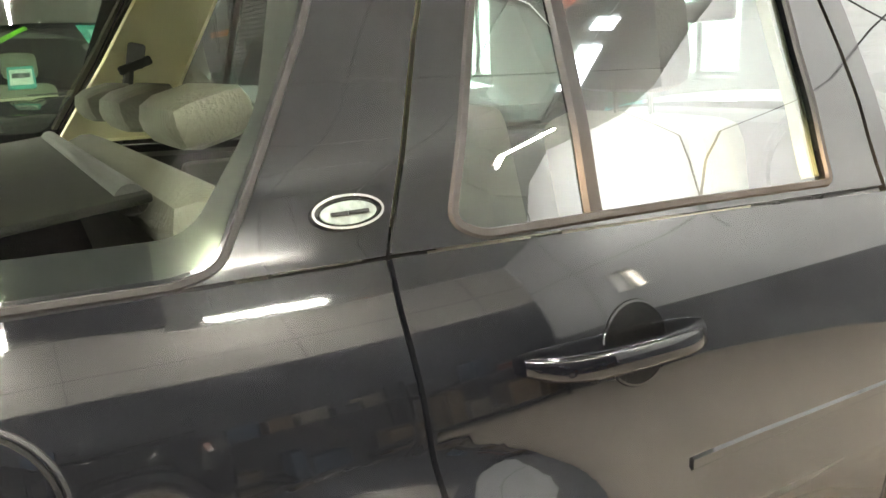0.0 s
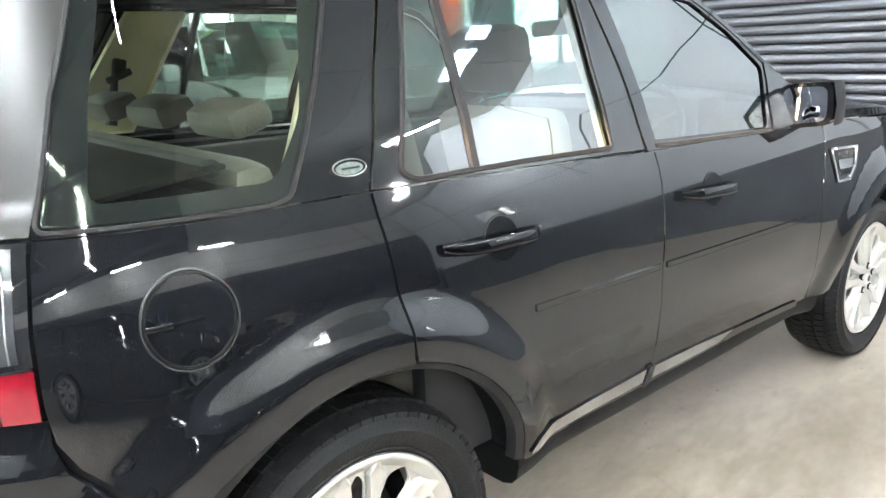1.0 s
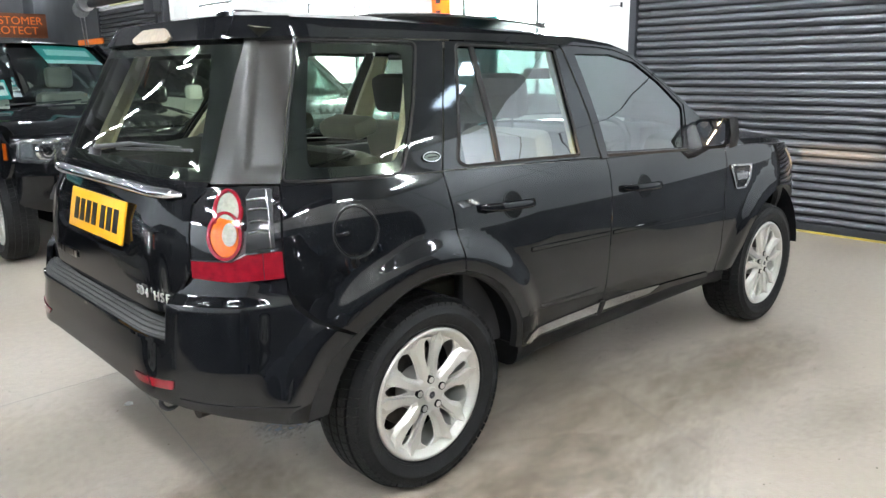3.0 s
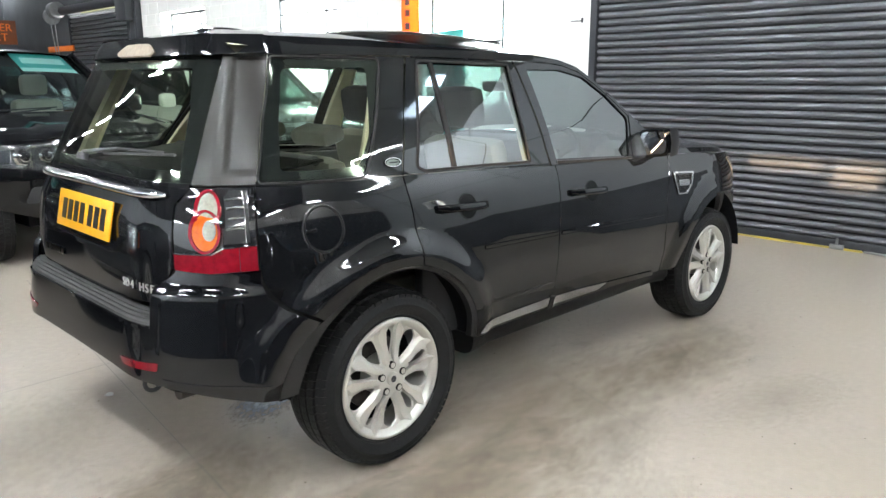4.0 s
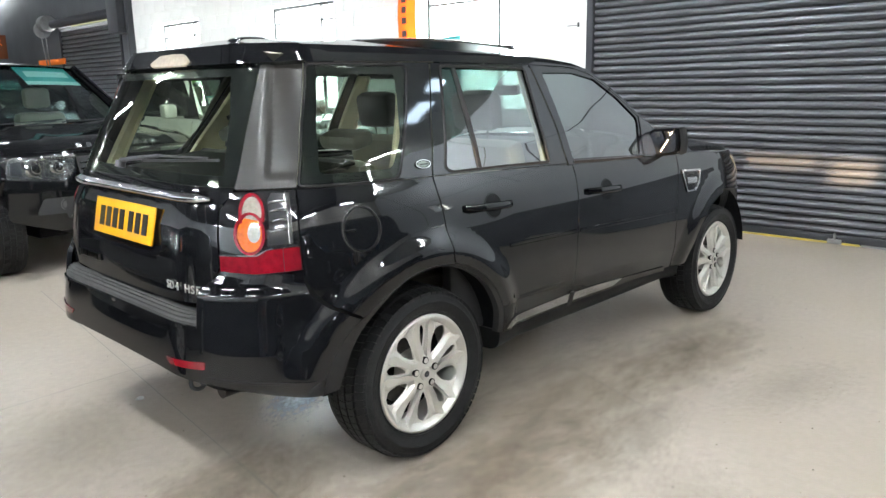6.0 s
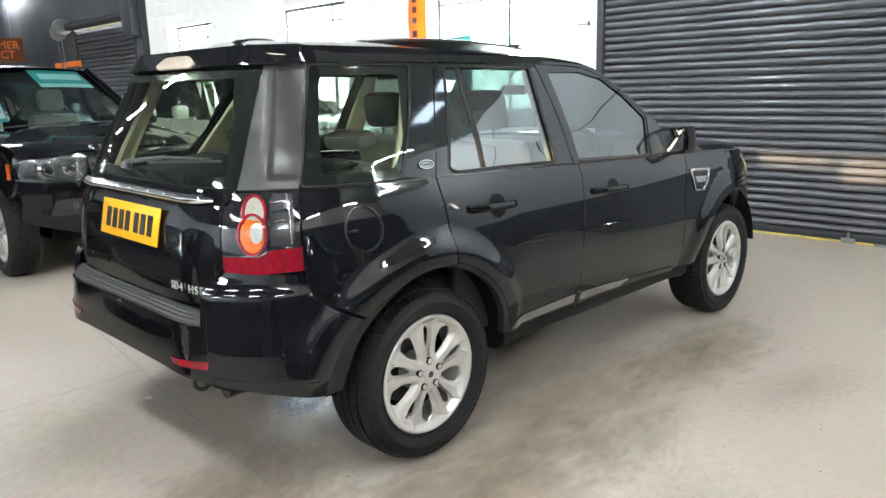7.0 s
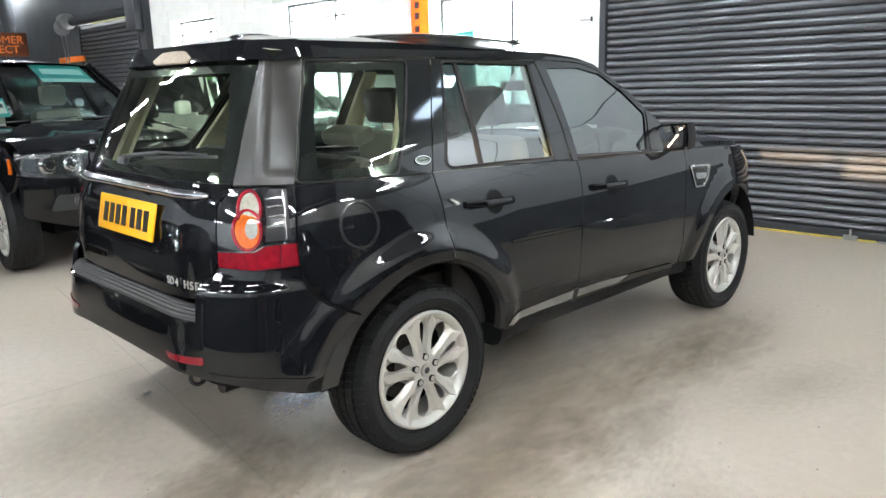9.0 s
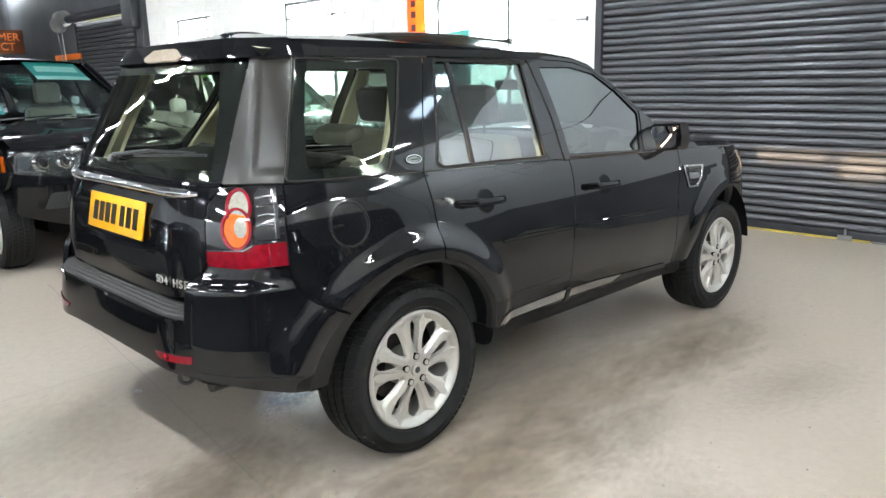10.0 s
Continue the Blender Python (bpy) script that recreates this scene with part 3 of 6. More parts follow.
part("side_post", boxed((-0.18, -0.74, 0), (-0.001, -0.63, 3.9), 0.01), STEEL_DARK, sh2)
mo = thing("shutter_motor", "grey round chain drive of the far shutter", "motor", at=Matrix.Translation((WX - 0.2, 17.75, 3.22)))
part("housing", rod(bmesh.new(), (0, -0.12, 0.0), (0, 0.16, 0.0), 0.2, n=24), GALV, mo)
part("wheel", rod(bmesh.new(), (-0.05, 0.18, -0.14), (-0.05, 0.24, -0.14), 0.2, n=24), GALV, mo)
for dy, dz in ((0.05, -0.1), (0.38, -0.1)):
    part("chain", rod(bmesh.new(), (-0.05, dy, -0.12), (-0.05, dy * 0.4 - 0.1, -1.4), 0.012, n=6), GALV, mo)


# ---- body surface of the parked car: q runs round the plan from the tail's middle to the nose, z up ----
X0, X1, BR, BF, NE = -0.20, 2.60, 0.50, 0.55, 2.2
W_Z = (0.20, 0.30, 0.42, 0.55, 0.70, 0.85, 0.95, 1.04, 1.10, 1.15, 1.25, 1.40, 1.57, 1.64, 1.70)
W_Y = (0.81, 0.832, 0.868, 0.908, 0.924, 0.918, 0.908, 0.893, 0.874, 0.852, 0.815, 0.742, 0.655, 0.610, 0.555)
T_Z = (0.25, 0.40, 0.52, 0.66, 0.80, 0.92, 1.02, 1.10, 1.15, 1.30, 1.45, 1.58, 1.70)
T_X = (-0.66, -0.72, -0.762, -0.79, -0.795, -0.79, -0.778, -0.748, -0.728, -0.654, -0.575, -0.508, -0.445)
B_Z = (0.22, 0.30, 0.40, 0.50, 0.60, 0.70, 0.76, 0.80, 0.825, 0.88, 0.92)
B_X = (-0.66, -0.75, -0.834, -0.857, -0.853, -0.841, -0.833, -0.826, -0.808, -0.779, -0.772)
BW_Y = (0.80, 0.87, 0.935, 0.952, 0.941, 0.926, 0.920, 0.917, 0.911, 0.908, 0.906)
N_Z = (0.25, 0.40, 0.60, 0.80, 0.95, 1.02, 1.08)
N_X = (3.34, 3.42, 3.46, 3.44, 3.38, 3.30, 3.20)


def smooth_table(zs, vs):
    """A smooth curve through a short table."""
    zs, vs = np.array(zs), np.array(vs)
    fine = np.linspace(zs[0], zs[-1], 400)
    raw = np.interp(fine, zs, vs)
    k = 13
    pad = np.concatenate([2 * raw[0] - raw[k:0:-1], raw, 2 * raw[-1] - raw[-2:-k - 2:-1]])
    ker = np.hanning(2 * k + 1); ker /= ker.sum()
    out = np.convolve(pad, ker, "valid")
    return lambda z: float(np.interp(z, fine, out))


WIDE, TAIL, BUMP, NOSE, BUMP_WIDE = (smooth_table(a, b) for a, b in ((W_Z, W_Y), (T_Z, T_X), (B_Z, B_X), (N_Z, N_X), (B_Z, BW_Y)))


def corner(z):
    """How far the rounded corner of the tail reaches across, at height z."""
    return float(np.interp(z, (1.12, 1.6), (BR, 0.27)))


def flare(x, z):
    """How far the wheel arches stand out of the flank."""
    out = 0.0
    for cx in (0.0, 2.66):
        r = math.hypot(x - cx, z - 0.36)
        if z > 0.2:
            t = min(max((0.80 - r) / 0.30, 0), 1)
            u = min(max((0.605 - r) / 0.11, 0), 1)
            out = max(out, 0.007 * t * t * (3 - 2 * t) + 0.030 * u * u * (3 - 2 * u))
    return out


def skin(q, z, tail=TAIL, off=0.0):
    """A point of the right flank (y < 0); off: outwards along the plan's normal."""
    def raw(q, z):
        w, tx, nx = WIDE(z), tail(z), NOSE(z)
        if tail is BUMP:
            k = min(max((-0.30 - q) / 0.22, 0), 1)
            w += (BUMP_WIDE(z) - w) * k * k * (3 - 2 * k)
        if q >= X1:
            a = min((q - X1) / 0.9, 1) * math.pi / 2
            if q <= X1 + 0.9:
                return (X1 + (nx - X1) * math.sin(a) ** (2 / NE), -(w - BF + BF * math.cos(a) ** (2 / NE)))
            return (nx, -(w - BF) + (q - X1 - 0.9))
        if q >= X0:
            return (q, -w - 0.012 * (1 - ((q - 1.2) / 1.5) ** 2) * min(1, max(0, (1.2 - z) / .3)) - flare(q, z))
        a = (X0 - q) / 0.8 * math.pi / 2
        e = -w - 0.012 * (1 - ((X0 - 1.2) / 1.5) ** 2) * min(1, max(0, (1.2 - z) / .3)) - flare(q, z) 
        w2, br = -e, corner(z)
        if a <= math.pi / 2:
            return (X0 - (X0 - tx) * math.sin(a) ** (2 / NE), -(w2 - br + br * max(math.cos(a), 0) ** (2 / NE)))
        return (tx, -(w2 - br) + (X0 - 0.8 - q))
    x, y = raw(q, z)
    if off:
        e = 0.004
        xa, ya = raw(q - e, z); xb, yb = raw(q + e, z)
        t = np.array([xb - xa, yb - ya]); t /= np.linalg.norm(t) or 1
        x, y = x + t[1] * off, y - t[0] * off
    return (x, y, z)


# ---- the parked black car: x ahead, rear axle at x = 0 ----
car = thing("parked_suv", "glossy black five-door off-road car with silver alloy wheels", "car")
AX_F, HUB, ARCH = 2.66, 0.36, 0.455


def on(q, z):
    return skin(q, z)


def lifted(d, tail=TAIL):
    return lambda q, z: skin(q, z, tail, d)


def on_bumper(q, z):
    return skin(q, z, BUMP)


def belt(q):
    return float(np.interp(q, (-0.6, 0.1, 0.55, 1.05, 2.1), (1.152, 1.142, 1.13, 1.108, 1.085)))


CANT_X = (-0.5, 0.15, 0.35, 0.65, 1.0, 1.18, 1.354, 1.48, 1.59, 1.70, 1.80, 1.90, 2.05)
CANT_Z = (1.652, 1.652, 1.645, 1.634, 1.624, 1.615, 1.597, 1.565, 1.499, 1.42, 1.333, 1.255, 1.13)


def cant(x):
    return float(np.interp(x, CANT_X, CANT_Z))


# flank below the belt
R_SEAM = [(0.097, 1.142), (0.096, 1.09), (0.103, 1.0), (0.104, 0.937), (0.108, 0.867)]
g = 0.0035
quarter = [(-0.484, 1.15), (-0.484, 0.90), (-0.478, 0.845), (-0.452, 0.795), (-0.405, 0.745), (-0.318, 0.692)]
q_arc = arc(0, HUB, ARCH, math.degrees(math.atan2(0.692 - HUB, -0.318)), 77, 20)
quarter = quarter + q_arc + [(x - g, z) for x, z in R_SEAM[::-1]] + [(q, belt(q)) for q in (0.0, -0.15, -0.3)]
for s in (1, -1):
    panel("quarter_panel", quarter, PAINT, car, on, (s,), 0.017 if s == 1 else 0.03)
B_SEAM = [(1.039, 1.108), (1.039, 1.06), (1.032, 0.962), (1.012, 0.80), (1.005, 0.722), (1.01, 0.474), (1.012, 0.415)]
F_SEAM = [(2.075, 1.085), (2.072, 1.003), (2.03, 0.85), (2.03, 0.65), (2.07, 0.415)]
door_r = [(x + g, z) for x, z in R_SEAM] + arc(0, HUB, ARCH + 0.006, 76, 8, 22) + [(0.47, 0.415)] + [(x - g, z) for x, z in B_SEAM[::-1]] + [(q, belt(q)) for q in (0.85, 0.6, 0.35, 0.2)]
door_f = [(x + g, z) for x, z in B_SEAM] + [(x - g, z) for x, z in F_SEAM[::-1]] + [(q, belt(q)) for q in (1.8, 1.55, 1.3)]
fender = [(x + g, z) for x, z in F_SEAM] + [(2.16, 0.415)] + arc(AX_F, HUB, ARCH, 172, 10, 30) + [(3.25, 0.45), (3.36, 0.75), (3.36, 0.90), (3.3, 0.99), (3.0, 1.035), (2.6, 1.06), (2.3, 1.08)]
doors = []
for s, side in ((1, "near"), (-1, "far")):
    d1 = panel("rear_door", door_r, PAINT, car, on, (s,), 0.018 if s == 1 else 0.03)
    d2 = panel("front_door", door_f, PAINT, car, on, (s,), 0.03)
    panel("front_wing", fender, PAINT, car, on, (s,), 0.035)
    doors.append((d1, d2))

# lower edge: sill, brightwork strip and its dark gap
for s in (1, -1):
    sill = bmesh.new()
    rings = []
    for x in np.linspace(0.45, 2.14, 20):
        w = -skin(x, 0.43)[1]
        rings.append([(x, -s * y, z) for y, z in ((0.72, 0.325), (w - 0.07, 0.328), (w - 0.038, 0.340), (w - 0.020, 0.362), (w - 0.012, 0.40), (w - 0.014, 0.424), (0.72, 0.424))])
    part("sill", loft(sill, rings), SEAL, car)
    strip = rounded([(0.475, 0.430), (0.50, 0.468), (1.000, 0.482), (1.000, 0.434)], 0.008)
    panel("sill_strip", strip, SILL_BRIGHT, doors[0 if s == 1 else 1][0], lifted(0.006), (s,), 0.03, 0.008, label="bright sill strip")
    strip = rounded([(1.024, 0.436), (1.024, 0.480), (1.25, 0.474), (1.50, 0.458), (1.42, 0.430)], 0.006)
    panel("sill_strip", strip, SILL_BRIGHT, doors[0 if s == 1 else 1][1], lifted(0.006), (s,), 0.03, 0.008, label="bright sill strip")
    # Front end of the bright strip, coloured black for the dark it mirrors.
    strip = rounded([(1.435, 0.430), (1.515, 0.457), (1.985, 0.428), (2.0, 0.40)], 0.006)
    panel("sill_end", strip, PAINT, doors[0 if s == 1 else 1][1], lifted(0.006), (s,), 0.03, 0.008)

for s in (1, -1):
    panel("sill_plug", rounded([(0.998, 0.486), (1.028, 0.484), (1.030, 0.425), (1.000, 0.415)], 0.004), SEAL, car, lifted(0.010), (s,), 0.02, 0.012)

# dark shell behind the seams
shell_poly = [(-0.5, 1.13)] + [(-0.5, 0.72), (-0.31, 0.68)] + arc(0, HUB, ARCH + 0.012, 134, 12, 20) + [(0.5, 0.42), (2.14, 0.42)] + arc(AX_F, HUB, ARCH + 0.012, 172, 20, 20) + [(3.3, 0.6), (3.3, 0.95), (2.2, 1.06)]
for s in (1, -1):
    panel("inner_shell", shell_poly, SEAL, car, lifted(-0.018), (s,), 0.05, 0.03)

# wheel housings
for cx in (0.0, AX_F):
    for s in (1, -1):
        bm = bmesh.new()
        rings = [[(cx + (ARCH + 0.012) * math.cos(radians(a)), -s * y, HUB + (ARCH + 0.012) * math.sin(radians(a))) for a in range(6, 175, 6)] for y in (0.885, 0.60)]
        loft(bm, rings, closed=False)
        c = bm.verts.new((cx, -s * 0.60, HUB))
        bm.verts.ensure_lookup_table()
        inner = [v for v in bm.verts if v is not c and abs(abs(v.co.y) - 0.60) < 1e-4]
        for a, b in zip(inner, inner[1:]):
            bm.faces.new((a, b, c))
        part("arch_liner", bm, LINER, car)
        lip = bmesh.new()
        a0, a1 = (8, 171) if cx == 0 else (10, 172)
        rings = []
        for a in np.linspace(a0, a1, 50):
            c, n = math.cos(radians(a)), math.sin(radians(a))
            x, y, z = skin(cx + (ARCH + 0.003) * c, HUB + (ARCH + 0.003) * n, BUMP if cx == 0 and a > 135 else TAIL)
            rings.append([(x, s * y, z), (cx + (ARCH - 0.012) * c, s * (y + 0.014), HUB + (ARCH - 0.012) * n), (cx + (ARCH - 0.014) * c, s * (y + 0.045), HUB + (ARCH - 0.014) * n)])
        part("arch_lip", loft(lip, rings, closed=False), PLASTIC, car)
bm = boxed((0.45, -0.72, 0.34), (2.2, 0.72, 0.42), 0.03)
box(bm, (-0.55, -0.50, 0.44), (0.46, 0.50, 0.52))
box(bm, (2.19, -0.50, 0.40), (3.1, 0.50, 0.50))
part("underbody", bm, LINER, car)

# upper flank: pillars and glass
Q_WIN = rounded([(-0.389, 1.578), (0.163, 1.579), (0.057, 1.375), (-0.075, 1.16), (-0.12, 1.153), (-0.478, 1.162), (-0.452, 1.365)], [0.02, 0.03, 0.0, 0.06, 0.0, 0.02, 0.0])
R_WIN = rounded([(0.358, 1.575), (0.181, 1.168), (0.215, 1.150), (0.55, 1.146), (0.868, 1.138), (0.89, 1.34), (0.932, 1.566)], [0.02, 0.03, 0.02, 0, 0.015, 0, 0.015])
F_WIN = rounded([(1.058, 1.552), (1.062, 1.386), (1.058, 1.133), (1.69, 1.106), (1.74, 1.213), (1.782, 1.30), (1.646, 1.424), (1.501, 1.517), (1.322, 1.552)], [0.02, 0, 0.015, 0.02, 0, 0.02, 0, 0, 0])


def inset(poly, d):
    c = Vector((sum(p[0] for p in poly) / len(poly), sum(p[1] for p in poly) / len(poly)))
    out = []
    for i in range(len(poly)):
        a, b = Vector(poly[i - 1]), Vector(poly[(i + 1) % len(poly)])
        t = (b - a).normalized()
        n = Vector((-t[1], t[0]))
        p = Vector(poly[i])
        if n.dot(c - p) < 0:
            n = -n
        out.append(tuple(p + n * d))
    return out


def top_line(xs):
    return [(x, cant(x)) for x in xs]


upper = {
    "pillar_d": [(-0.712, 1.157), (-0.708, 1.342), (-0.695, 1.476), (-0.670, 1.578), (-0.398, 1.583), (-0.460, 1.365), (-0.486, 1.157)],
    "pillar_c": [(-0.484, 1.153), (-0.456, 1.365), (-0.394, 1.586), (0.30, 1.588), (0.19, 1.369), (0.094, 1.146)],
    "door_frame_rear": [(0.101, 1.146), (0.197, 1.369), (0.309, 1.588), (0.972, 1.582), (0.985, 1.56), (1.003, 1.335), (1.002, 1.12), (0.55, 1.133)],
    "door_frame_front": [(1.012, 1.112), (1.013, 1.335), (0.995, 1.56), (0.985, 1.583), (1.25, 1.576), (1.36, 1.566), (1.48, 1.535), (1.59, 1.470), (1.70, 1.39), (1.80, 1.30), (1.90, 1.22), (1.97, 1.09), (1.6, 1.10)],
}


def fluted(q, z):
    """The rear pillar: a raised edge along the gate glass, a shallow flute beside it."""
    a, b = min(max((q + 0.612) / 0.032, 0), 1), min(max((z - 1.180) / 0.035, 0), 1)
    ridge = math.exp(-((q + 0.64) / 0.03) ** 2)
    return skin(q, z, TAIL, 0.004 * ridge - 0.008 * a * a * (3 - 2 * a) * b * b * (3 - 2 * b))


for s in (1, -1):
    dr, df = doors[0 if s == 1 else 1]
    panel("pillar", upper["pillar_d"], SATIN, car, fluted, (s,), 0.014, label="satin black rear pillar with a sunk flute")
    panel("quarter_surround", upper["pillar_c"], PAINT, car, on, (s,), 0.03, holes=[inset(Q_WIN, 0.006)])
    panel("door_frame", upper["door_frame_rear"], PAINT, dr, on, (s,), 0.03, holes=[inset(R_WIN, 0.004)])
    panel("door_frame", upper["door_frame_front"], PAINT, df, on, (s,), 0.03, holes=[inset(F_WIN, 0.004)])
    rail = [(-0.40, 1.588)] + top_line((-0.40, -0.2, 0.15, 0.35, 0.65, 1.0, 1.18, 1.354, 1.48, 1.59, 1.7, 1.8, 1.9, 2.0)) + [(1.985, 1.10), (1.91, 1.225), (1.80, 1.308), (1.70, 1.397), (1.59, 1.477), (1.48, 1.541), (1.36, 1.572), (1.25, 1.581), (0.99, 1.588), (0.3, 1.593)]
    panel("roof_rail", rail, PAINT, car, on, (s,), 0.03)
    # panes with their dark printed borders and mouldings
    panel("quarter_window", Q_WIN, GLASS_REAR, car, lifted(-0.003), (s,), 0.04, 0.0)
    inner = rounded([(-0.335, 1.535), (0.085, 1.545), (-0.005, 1.30), (-0.095, 1.19), (-0.40, 1.195), (-0.385, 1.36)], 0.03)
    panel("glass_border", Q_WIN, FRIT, car, lifted(-0.006), (s,), 0.04, 0.0, holes=[inner])
    ribbon("window_moulding", inset(Q_WIN, -0.002), 0.009, 0.003, TRIM, car, on, (s,))
    panel("door_window", inset(R_WIN, 0.002), GLASS, dr, lifted(-0.008), (s,), 0.04, 0.0)
    ribbon("window_trim", R_WIN, 0.013, 0.005, TRIM, dr, on, (s,), "grey window surround")
    ribbon("window_divider", [(0.442, 1.575), (0.388, 1.150)], 0.030, 0.006, TRIM, dr, lifted(-0.006), (s,), closed=False)
    panel("door_window", inset(F_WIN, 0.002), GLASS, df, lifted(-0.008), (s,), 0.04, 0.0)
    ribbon("window_trim", [(1.06, 1.122), (1.4, 1.108), (1.70, 1.098)], 0.014, 0.005, TRIM, df, on, (s,), closed=False)
    panel("mirror_triangle", rounded([(1.80, 1.318), (1.895, 1.235), (1.945, 1.10), (1.72, 1.106), (1.765, 1.23)], 0.01), FRIT, df, lifted(0.004), (s,), 0.03)
    for path in ([(0.315, 1.584), (0.26, 1.47), (0.20, 1.355), (0.103, 1.146)],):
        ribbon("door_seal", path, 0.008, 0.002, SEAL, dr, lifted(-0.004), (s,), closed=False)

# tail: gate, glass, lamps, bumper
gate = new("tailgate")
gate.parent = car
gp = [(-0.772, 1.095), (-0.772, 0.895), (-0.868, 0.765), *[(X0 - 0.8 - (WIDE(z) + 0.012 * (1 - ((X0 - 1.2) / 1.5) ** 2) * min(1, max(0, (1.2 - z) / 0.3)) - corner(z)), z) for z in np.linspace(0.720, 1.15, 12)], (-0.90, 1.15), (-0.72, 1.15), (-0.715, 1.145)]
panel("gate_skin", gp, PAINT, gate, on, (1, -1), 0.03)


def mid(z):
    """Where the plan's middle line lies on q at height z."""
    return X0 - 0.8 - (WIDE(z) + 0.012 * (1 - ((X0 - 1.2) / 1.5) ** 2) * min(1, max(0, (1.2 - z) / 0.3)) - corner(z))


def mids(z0, z1, n=8):
    return [(mid(z), z) for z in np.linspace(z0, z1, n)]


def rear_outline(q_low, q_high, z0, z1):
    n = 10
    up = [(q_low + (q_high - q_low) * k / n, z0 + (z1 - z0) * k / n) for k in range(n + 1)]
    return up + [(mid(z) , z) for _, z in up[::-1]]


panel("rear_window", rear_outline(-0.719, -0.680, 1.163, 1.576), GLASS_REAR, gate, lifted(0.002), (1, -1), 0.04, 0.0)
for s in (1, -1):
    panel("glass_border", [(-0.719, 1.163), (-0.708, 1.342), (-0.680, 1.576), (-0.88, 1.538), (-0.81, 1.40), (-0.775, 1.20)], FRIT, gate, lifted(-0.002), (s,), 0.04, 0.0)
for s in (1, -1):
    panel("glass_border", [(-0.719, 1.163), (-0.775, 1.20), (mid(1.2), 1.20), (mid(1.163), 1.163)], FRIT, gate, lifted(-0.002), (s,), 0.04, 0.0)
for s in (1, -1):
    panel("glass_border", [(-0.680, 1.576), (mid(1.576), 1.576), (mid(1.538), 1.538), (-0.88, 1.538)], FRIT, gate, lifted(-0.002), (s,), 0.04, 0.0)
bar = bmesh.new()
for s in (1, -1):
    rings = []
    for k, q in enumerate(np.linspace(-0.80, mid(1.12), 30)):
        swell = min(1.0, 0.35 + k / 5)
        o = Vector(skin(q, 1.122, TAIL, 0.0))
        n = (Vector(skin(q, 1.122, TAIL, 0.01)) - o).normalized()
        pts = [o + n * (0.004 + 0.026 * swell * math.sin(a)) + Vector((0, 0, 0.019 * swell * math.cos(a))) for a in np.linspace(0, math.pi, 9)]
        rings.append([Vector((p[0], p[1] * s, p[2])) for p in pts])
    loft(bar, rings, closed=False)
part("chrome_bar", bar, BAR, gate, "polished chrome bar over the number plate")
panel("gate_ledge", [(-0.72, 1.148), (mid(1.15), 1.150), (mid(1.16), 1.162), (-0.715, 1.162)], PAINT, gate, lifted(0.004), (1, -1), 0.02, 0.02)
# number plate: yellow with plain bars
pc = Vector((TAIL(1.005) - 0.010, -0.035, 1.005))
tilt_plate = math.degrees(math.atan2(TAIL(1.07) - TAIL(0.94), 0.13))
pm = Matrix.Translation(pc) @ Euler((radians(90 - 0), 0, radians(-90))).to_matrix().to_4x4() @ pose(0, 0, 0, -tilt_plate)
part("number_plate", boxed((-0.262, -0.072, -0.004), (0.262, 0.072, 0.004), 0.003, pm), PLATE, gate, "yellow rear number plate")
for k, xb in enumerate((-0.185, -0.125, -0.065, -0.005, 0.075, 0.135, 0.195)):
    bars("plate_bar", [0.040], 0.079, PLATE_INK, gate, pm @ Matrix.Translation((xb, 0.0, 0.0045)))
ribbon("plate_recess_edge", [(mid(0.93) + 0.375, 0.955), (mid(0.93) + 0.36, 0.935), (mid(0.93) + 0.33, 0.918), (mid(0.93) + 0.28, 0.908), (mid(0.93) + 0.2, 0.904), (mid(0.9), 0.900)], 0.026, 0.016, PAINT, gate, on, (1, -1), closed=False)


def badge_frame(q, z, off=0.004, tail=TAIL):
    """A frame on the skin: x along the writing, y up, z outwards."""
    e = 0.004
    p = Vector(skin(q, z, tail, off))
    u = (Vector(skin(q + e, z, tail, off)) - Vector(skin(q - e, z, tail, off))).normalized()
    v = (Vector(skin(q, z + e, tail, off)) - Vector(skin(q, z - e, tail, off))).normalized()
    n = u.cross(v).normalized()
    v = n.cross(u)
    m = Matrix((u, v, n)).transposed().to_4x4()
    m.translation = p
    return m


for letter, q in (("S", -1.030), ("D", -1.002), ("4", -0.974), ("H", -0.918), ("S", -0.890), ("E", -0.864)):
    lettering("trim_badge", letter, 0.042, SILVER, gate, badge_frame(q, 0.810, 0.007), "chrome letter")
bars("model_badge", [0.035, 0.03, 0.10, 0.025], 0.026, CHROME, gate, badge_frame(2 * mid(0.82) + 1.10, 0.818), "chrome bars")

